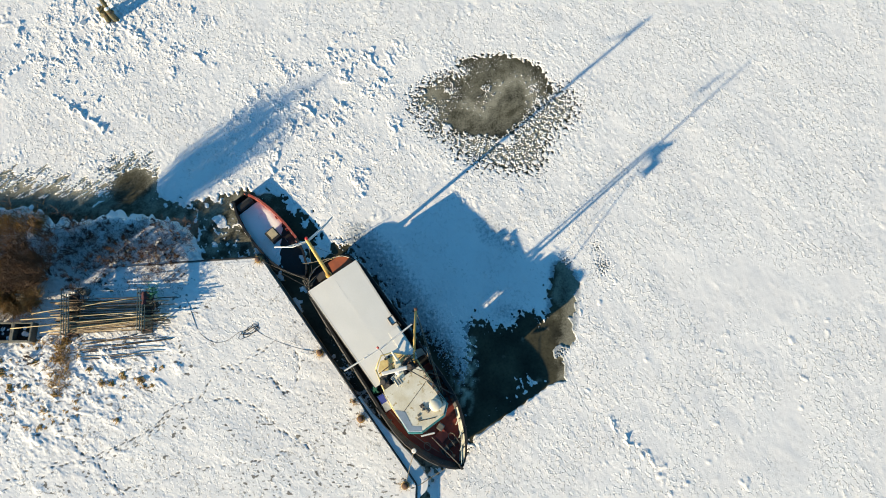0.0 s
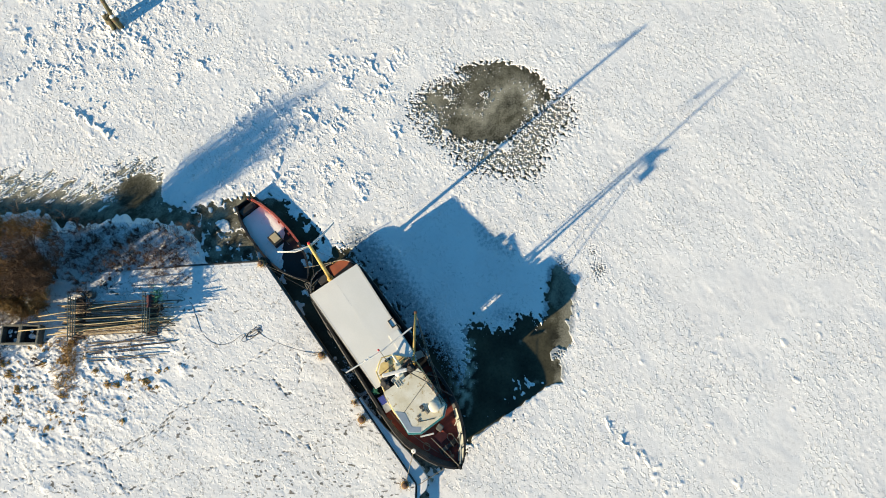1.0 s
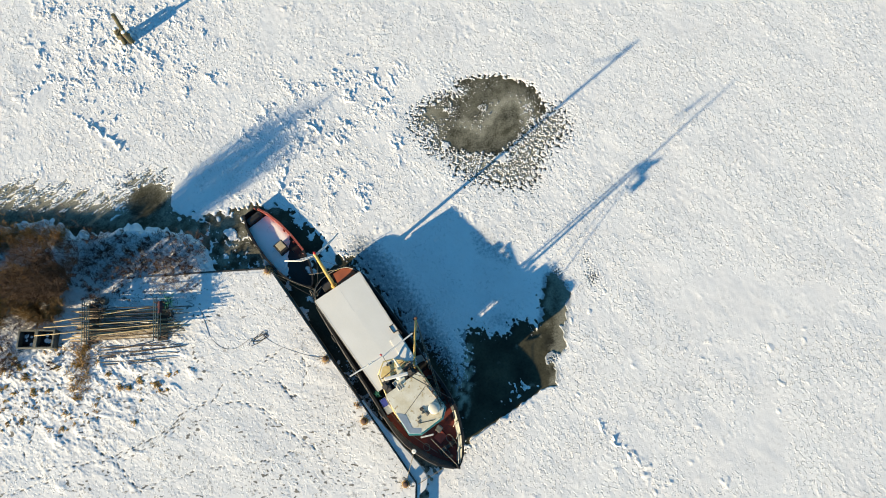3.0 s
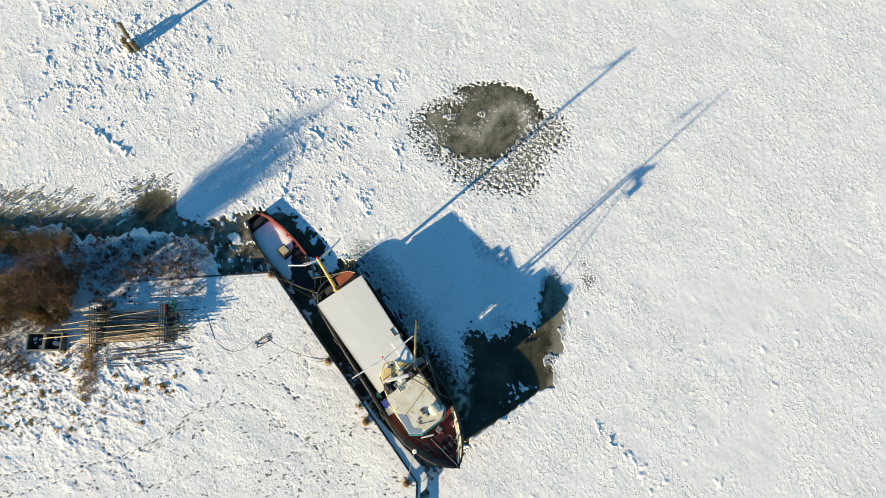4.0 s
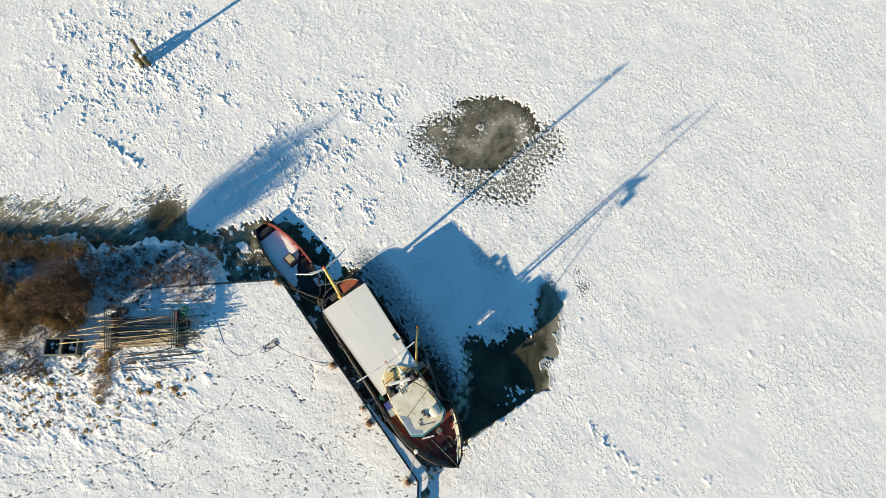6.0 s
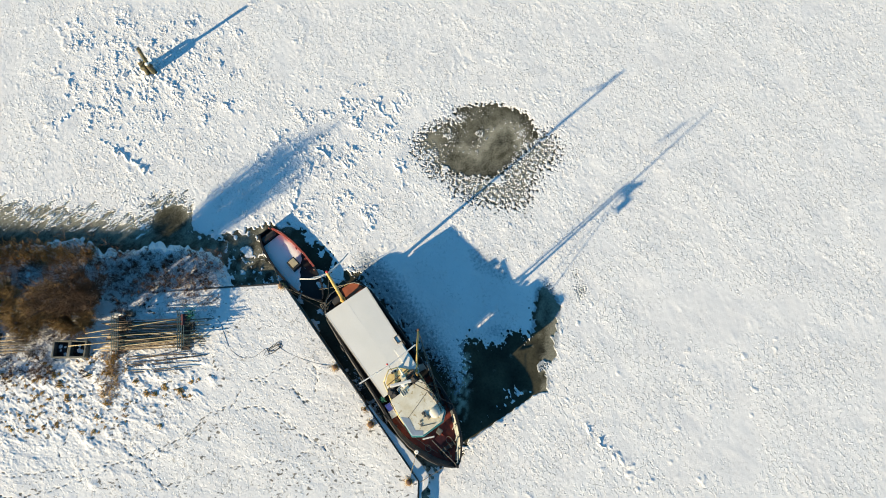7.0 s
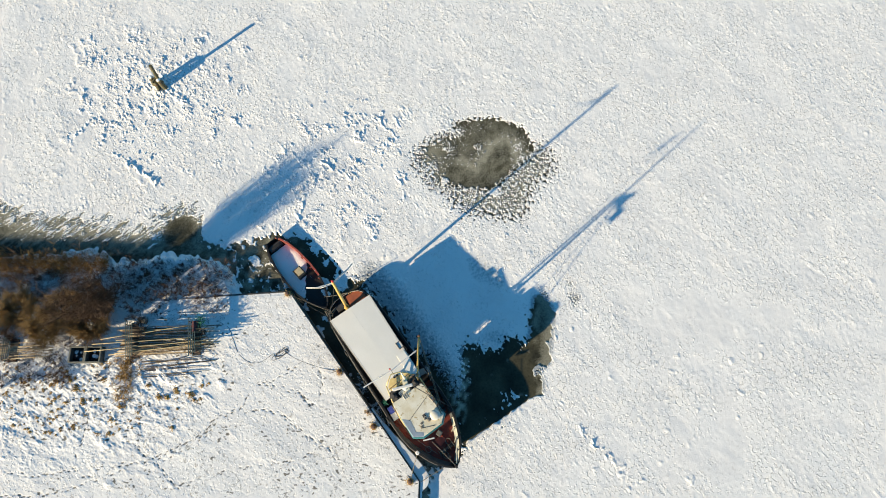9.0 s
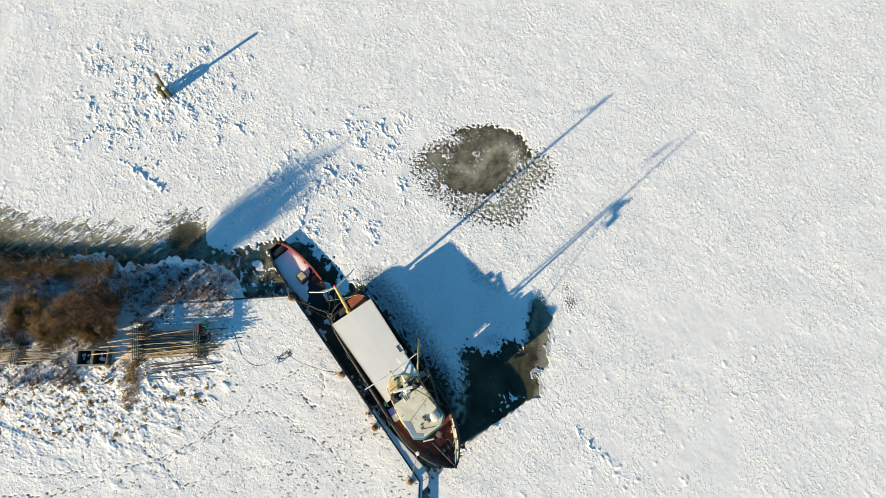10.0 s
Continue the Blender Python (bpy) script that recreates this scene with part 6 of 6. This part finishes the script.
rp = random.Random(23)
for k in range(30):
    layer = 1 + k // 15
    y = 5.42 + 0.85 * rp.random() ** 1.2
    x0, x1 = rp.uniform(-25.0, -23.0), rp.uniform(-18.4, -16.7)
    rise = rp.uniform(0.25, 0.95)
    z = (0.95, 1.35, 1.72)[layer]
    pole(x0, y, z, x1, y + rise * 0.8, z + rp.uniform(0, 0.08), rp.uniform(0.020, 0.036), (BAMBOO, WOOD, DARKTWIG, BAMBOO, WOOD, DARKTWIG, WOOD)[k % 7], "long pale weathered pole on a steel rack", "stacked poles")
for k in range(15):
    layer = k // 5
    y, z = 6.15 + 1.4 * (k % 5) / 4 + rp.uniform(-0.1, 0.1), 0.72 + 0.25 * layer
    pole(-24.4 + rp.uniform(-0.7, 0.7), y - 0.1, z, -17.8 + rp.uniform(-0.8, 0.6), y + rp.uniform(-0.05, 0.35), z + 0.03, rp.uniform(0.035, 0.05), (WOOD, DARKTWIG, BAMBOO, WOOD)[k % 4], "weathered pole low in the stack", "stacked poles")
STRAWPOLE = shade("straw_pole", (0.46, 0.36, 0.19), 0.6)
for x0, y0, x1, y1 in ((-25.9, 6.7, -18.8, 7.85), (-26.5, 6.3, -17.9, 6.95), (-27.0, 5.75, -17.0, 6.75), (-25.1, 5.5, -16.6, 6.6)):
    pole(x0, y0, 1.80, x1, y1, 1.84, 0.036, STRAWPOLE, "long straw-yellow pole laid over the stack", "stacked poles")
for k in range(11):
    y = 6.45 + 0.13 * k
    pole(-24.6 + rp.uniform(-0.6, 0.5), y - 0.1, 1.3, -18.4 + rp.uniform(-0.5, 0.6), y + rp.uniform(-0.1, 0.4), 1.34, 0.034, (DARKTWIG, WOOD, DARKTWIG, RUST)[k % 4], "dark weathered pole on a steel rack", "stacked poles")
for k in range(12):
    y = 3.85 + 0.115 * k + rp.uniform(-0.07, 0.07)
    pole(-23.6 + rp.uniform(-0.4, 1.4), y, 0.615, -17.6 + rp.uniform(-2.5, 0.6), y + rp.uniform(0.2, 0.8), 0.65, 0.026, (DARKTWIG, DARKTWIG, WOOD)[k % 3], "thin dark stick lying in the snow", "sticks in the snow")
for k in range(16):
    y = 4.8 + 0.085 * k + rp.uniform(-0.05, 0.05)
    pole(-37.5 + rp.uniform(-0.8, 0.8), y - 0.1, 1.72, -29.8 + rp.uniform(-1.2, 0.8), y + rp.uniform(0.2, 0.7), 1.76, 0.034, (BAMBOO, BAMBOO, WOOD)[k % 3], "long pale weathered pole on a steel rack", "stacked poles")
cloth = skin([[(-0.15 + 0.02 * math.sin(j), -0.42 + 0.12 * j, 0.02 * math.sin(j * 2.1)), (0, -0.42 + 0.12 * j, 0.07 + 0.02 * math.cos(j)), (0.15 + 0.02 * math.cos(j * 1.7), -0.42 + 0.12 * j, 0.0)] for j in range(8)])
tagged(part("rag", moved(cloth, pose(-18.92, 7.77, 1.65, 0, 0, 6)), BURGUNDY), "burgundy rag draped over the pole rack", "cloth")
for k, (x, y, z) in enumerate(((-23.3, 8.2, 1.62), (-23.1, 7.4, 1.66), (-18.5, 8.3, 1.66), (-18.2, 7.3, 1.62))):
    r = random.Random(300 + k)
    lines = []
    for _ in range(60):
        a = Vector((x + r.gauss(0, 0.16), y + r.gauss(0, 0.20), z - 0.3 + r.uniform(0, 0.32)))
        lines.append((wander(r, a, Vector((r.uniform(-1, 1), r.uniform(-1, 1), r.uniform(-0.4, 0.3))), r.uniform(0.2, 0.5), 4, 0.5, -0.05), 0.022, 0.014))
    tagged(strands("net", lines, (BLACK, DARKTWIG, GREENNET, BLACK)[k]), "dark tangled fishing net hung on the pole rack", "net", "nets on the racks")
tagged(part("drum", moved(lathe([(0.20, 0), (0.24, 0.03), (0.24, 0.5), (0.20, 0.52)], 18), pose(-23.25, 8.35, 0.6)), GREYPLASTIC, smooth=True), "small dark drum beside the pole rack", "drum")


TUBRIM = shade("scuffed_tub_rim", (0.19, 0.19, 0.155), 0.8, second=(0.10, 0.10, 0.085), scale=4, detail_scale=30)
TUB = shade("worn_dark_tub_plastic", (0.085, 0.085, 0.072), 0.8, second=(0.05, 0.05, 0.043), scale=4, detail_scale=30, spots=(0.30, 0.29, 0.26, 0.64))


def fish_tub(x, y, turn, seed):
    ob = thing("fish_tub", pose(x, y, QUAY_Z + 0.02, 0, 0, turn), "open dark grey plastic tub with snow and net inside", "tub", "tubs beside the poles")
    bm = bmesh.new()
    for x0, x1, y0, y1 in ((-0.58, -0.50, -0.62, 0.62), (0.50, 0.58, -0.62, 0.62), (-0.5, 0.5, -0.62, -0.54), (-0.5, 0.5, 0.54, 0.62)):
        add_box(bm, x0, x1, y0, y1, 0, 0.62, 0.02)
    add_box(bm, -0.5, 0.5, -0.54, 0.54, 0, 0.08)
    part("tub_wall", bm, TUB, ob, "dark grey plastic walls")
    for x0, x1, y0, y1 in ((-0.62, -0.50, -0.66, 0.66), (0.50, 0.62, -0.66, 0.66), (-0.50, 0.50, -0.66, -0.54), (-0.50, 0.50, 0.54, 0.66)):
        part("rim", box(x0, x1, y0, y1, 0.62, 0.68, 0.02), TUBRIM, ob)
    r = random.Random(seed)
    heap = skin([[(-0.48 + 0.12 * i, -0.52 + 0.13 * j, 0.25 + 0.16 * noise.noise((i * 0.7, j * 0.7, seed))) for j in range(9)] for i in range(9)])
    part("net", heap, BLACK, ob, "dark tangled net")
    for _ in range(5):
        cx, cy = r.uniform(-0.35, 0.35), r.uniform(-0.35, 0.35)
        part("snow_patch", moved(lathe([(r.uniform(0.10, 0.2), 0), (0.09, 0.02), (0.03, 0.03)], 6), pose(cx, cy, 0.30, r.uniform(-20, 20), r.uniform(-20, 20), r.uniform(0, 90))), SNOW, ob)
    return ob


fish_tub(-27.85, 5.6, 2, 1)
fish_tub(-26.62, 5.62, 1, 2)

# ---- bollards, mooring lines and ropes ----
def bollard(x, y, size, seed):
    ob = thing("bollard", pose(x, y, QUAY_Z - 0.02), "short weathered mooring post wrapped in frayed straw-coloured rope", "bollard", "quay bollards")
    part("post", lathe([(0.13 * size, 0), (0.14 * size, 0.3 * size), (0.17 * size, 0.36 * size), (0.16 * size, 0.42 * size), (0.05, 0.44 * size)], 14), RUST, ob, smooth=True)
    r = random.Random(seed)
    for k in range(4):
        pts = [((0.17 + 0.03 * r.random()) * size * math.cos(a * 0.5), (0.17 + 0.03 * r.random()) * size * math.sin(a * 0.5), (0.07 + 0.06 * k) * size + 0.01 * r.random()) for a in range(14)]
        part("rope_turn", tube(pts, 0.035 * size, 6), STRAW if k % 2 else ROPE, ob)
    lines = []
    for _ in range(40):
        a = r.uniform(0, 6.28)
        lines.append((wander(r, Vector((0.15 * math.cos(a), 0.15 * math.sin(a), 0.12)), Vector((math.cos(a), math.sin(a), 0.1)), r.uniform(0.1, 0.35) * size, 2, 0.4, -0.2), 0.012, 0.006))
    strands("frayed_rope", lines, STRAW, ob, "frayed rope ends")
    return ob


for k, (x, y, size) in enumerate(((-7.45, 4.36, 1.0), (-4.62, 0.22, 1.15), (-5.12, 1.27, 0.55), (-1.75, -3.72, 1.1), (-12.0, 10.62, 1.0))):
    bollard(x, y, size, 200 + k)


def line(name, pts, radius, material, label, group=""):
    return tagged(part(name, tube(pts, radius, 6), material), label, "rope", group)


def on_ship(s, y, z):
    return SHIP @ Vector((s, y, z))


MOOR = "mooring lines"
line("mooring_line", sag((-12.0, 10.62, 0.85), on_ship(-0.9, -1.45, 1.5), 0.10), 0.012, ROPE, "taut weathered mooring line to the cutter", MOOR)
line("mooring_line", sag((-12.0, 10.62, 0.80), on_ship(-0.5, -1.7, 1.4), 0.28), 0.012, DARKROPE, "slack weathered mooring line to the cutter", MOOR)
line("mooring_line", sag((-12.0, 10.62, 0.85), BOAT @ Vector((-1.0, -1.2, 0.7)), 0.06), 0.014, ROPE, "thin mooring line to the small boat", MOOR)
line("mooring_line", sag((-1.75, -3.72, 0.9), on_ship(11.92, -1.80, 1.92), 0.12), 0.026, ROPE, "pale mooring line to the bow fairlead", MOOR)
line("mooring_line", sag((-0.95, -3.75, 0.62), on_ship(13.98, -0.05, 1.0), 0.12), 0.024, ROPE, "pale mooring line to the bow", MOOR)
line("mooring_line", sag(BOAT @ Vector((3.0, 0.4, 0.8)), on_ship(-1.4, 0.5, 1.5), 0.15), 0.02, ROPE, "short line between the small boat and cutter", MOOR)


def smooth_line(pts, n=6):
    out = []
    p = [pts[0], *pts, pts[-1]]
    for a, b, c, d in zip(p, p[1:], p[2:], p[3:]):
        a, b, c, d = (Vector(v) for v in (a, b, c, d))
        for i in range(n):
            t = i / n
            out.append(0.5 * (2 * b + (c - a) * t + (2 * a - 5 * b + 4 * c - d) * t * t + (3 * b - a - 3 * c + d) * t ** 3))
    return out + [Vector(pts[-1])]


zr = QUAY_Z + 0.010
coil, rc = [], random.Random(5)
for loop in range(5):
    cx, cy, wide, tall, turn = rc.gauss(-12.15, 0.12), rc.gauss(5.85, 0.10), rc.uniform(0.32, 0.66), rc.uniform(0.20, 0.50), rc.uniform(0, 3.1)
    for k in range(8):
        a = turn + k * 0.8
        coil.append((cx + wide * math.cos(a), cy + tall * math.sin(a + 0.4 * turn), zr + 0.004 * loop))
line("rope_on_snow", smooth_line([(-17.6, 8.4, zr), (-16.6, 7.9, zr), (-16.1, 6.9, zr), (-15.5, 5.75, zr), (-14.6, 5.1, zr), (-13.7, 5.12, zr), (-12.9, 5.7, zr), *coil, (-11.2, 5.5, zr), (-10.0, 5.0, zr), (-8.7, 4.62, zr), (-7.45, 4.36, zr + 0.06)]), 0.014, DARKROPE, "loose dark rope with a coil lying on snow")

# ---- dolphin of mooring piles out on the ice ----
dolphin = thing("mooring_dolphin", pose(-25.55, 30.55, 0), "cluster of mossy wooden mooring piles frozen into the ice", "mooring piles")


def pile(a, b, r, top=PILETOP):
    p = part("pile", tube([a, Vector(a).lerp(Vector(b), 0.5), b], r, 14, 0.92), PILE, dolphin, smooth=False)
    d = (Vector(b) - Vector(a)).normalized()
    part("pile_top", tube([Vector(b), Vector(b) + d * 0.025], r * 0.88, 14), top, p, "pale cut pile top")
    part("iron_band", tube([Vector(b) - d * 0.30, Vector(b) - d * 0.22], r * 0.97, 14), RUST, p)


pile((0.18, -0.10, -0.5), (0.42, 0.08, 2.9), 0.17, PILE)
pile((-0.45, 0.0, -0.5), (-0.28, 0.02, 1.25), 0.22)
pile((0.62, -0.35, -0.5), (0.42, -0.25, 1.2), 0.23)
pile((0.0, -0.55, -0.5), (0.05, -0.32, 1.0), 0.20, PILE)
for cx, cy, cz, cr in ((-0.28, 0.02, 1.27, 0.17), (0.42, -0.25, 1.22, 0.18)):
    part("snow_cap", moved(lathe([(cr, 0), (cr * 0.95, 0.05), (cr * 0.6, 0.09), (0.02, 0.10)], 12), pose(cx, cy, cz)), SNOW, dolphin, "thin cap of snow", True)
part("tie_beam", box(-0.55, 0.65, -0.08, 0.08, 0.75, 0.95, 0.02, pose(0.1, -0.05, 0, 0, 0, -12)), PILE, dolphin)
part("tie_beam", box(-0.5, 0.5, -0.07, 0.07, 1.15, 1.3, 0.02, pose(0.1, -0.1, 0, 0, 0, 70)), PILE, dolphin)

# ---- broken ice slabs frozen into the snow ----
ri = random.Random(61)
slab_meshes = []
for k in range(6):
    m = ri.randint(5, 8)
    ring = [(math.cos(2 * math.pi * i / m + ri.uniform(-0.25, 0.25)) * ri.uniform(0.6, 1.0), math.sin(2 * math.pi * i / m + ri.uniform(-0.2, 0.2)) * ri.uniform(0.45, 0.8)) for i in range(m)]
    ob = part("ice_slab", prism(ring, -0.12, 0.10, 0.04, 0.86), SNOW)
    slab_meshes.append(ob.data)
    bpy.data.objects.remove(ob)


def slab(x, y, z, size, turn, tip, k):
    ob = tagged(new("ice_slab", slab_meshes[k % 6]), "tilted slab of snow-covered broken ice", "ice slab", "broken ice slabs")
    ob.matrix_world = pose(x, y, z, tip, tip * 0.5, turn) @ Matrix.Diagonal((size, size * ri.uniform(0.5, 0.9), min(size, 0.8), 1))


for k in range(70):
    if k < 26:
        a, d = ri.uniform(0, 6.28), abs(ri.gauss(0, 2.6)) + 0.8
        x, y = -25.4 + d * math.cos(a), 30.4 + 0.8 * d * math.sin(a)
    elif k < 52:
        x, y = ri.gauss(-7.5, 3.0), ri.gauss(27.6, 1.6)
        x, y = (x, y) if k % 2 else (ri.gauss(-11.5, 3.0), ri.gauss(20.5, 1.5))
    else:
        f = ri.random()
        x, y = -30.5 + 5.2 * f + ri.gauss(0, 0.3), 26.6 - 3.6 * f + ri.gauss(0, 0.3)
    slab(x, y, 0.05, ri.uniform(0.12, 0.32), ri.uniform(0, 180), ri.uniform(-22, 22), k)
for k in range(14):
    a, d = k * 0.45 + ri.uniform(-0.2, 0.2), ri.uniform(0.65, 1.5)
    slab(-25.4 + d * math.cos(a), 30.35 + 0.8 * d * math.sin(a), 0.08, ri.uniform(0.18, 0.36), ri.uniform(0, 180), ri.uniform(-28, 28), k)
slab(-4.9, 27.8, 0.02, 0.3, -55, 20, 3)
slab(-27.5, 29.9, 0.1, 0.42, 40, 25, 4)
slab(5.1, 20.1, 0.0, 0.45, 20, 10, 1)
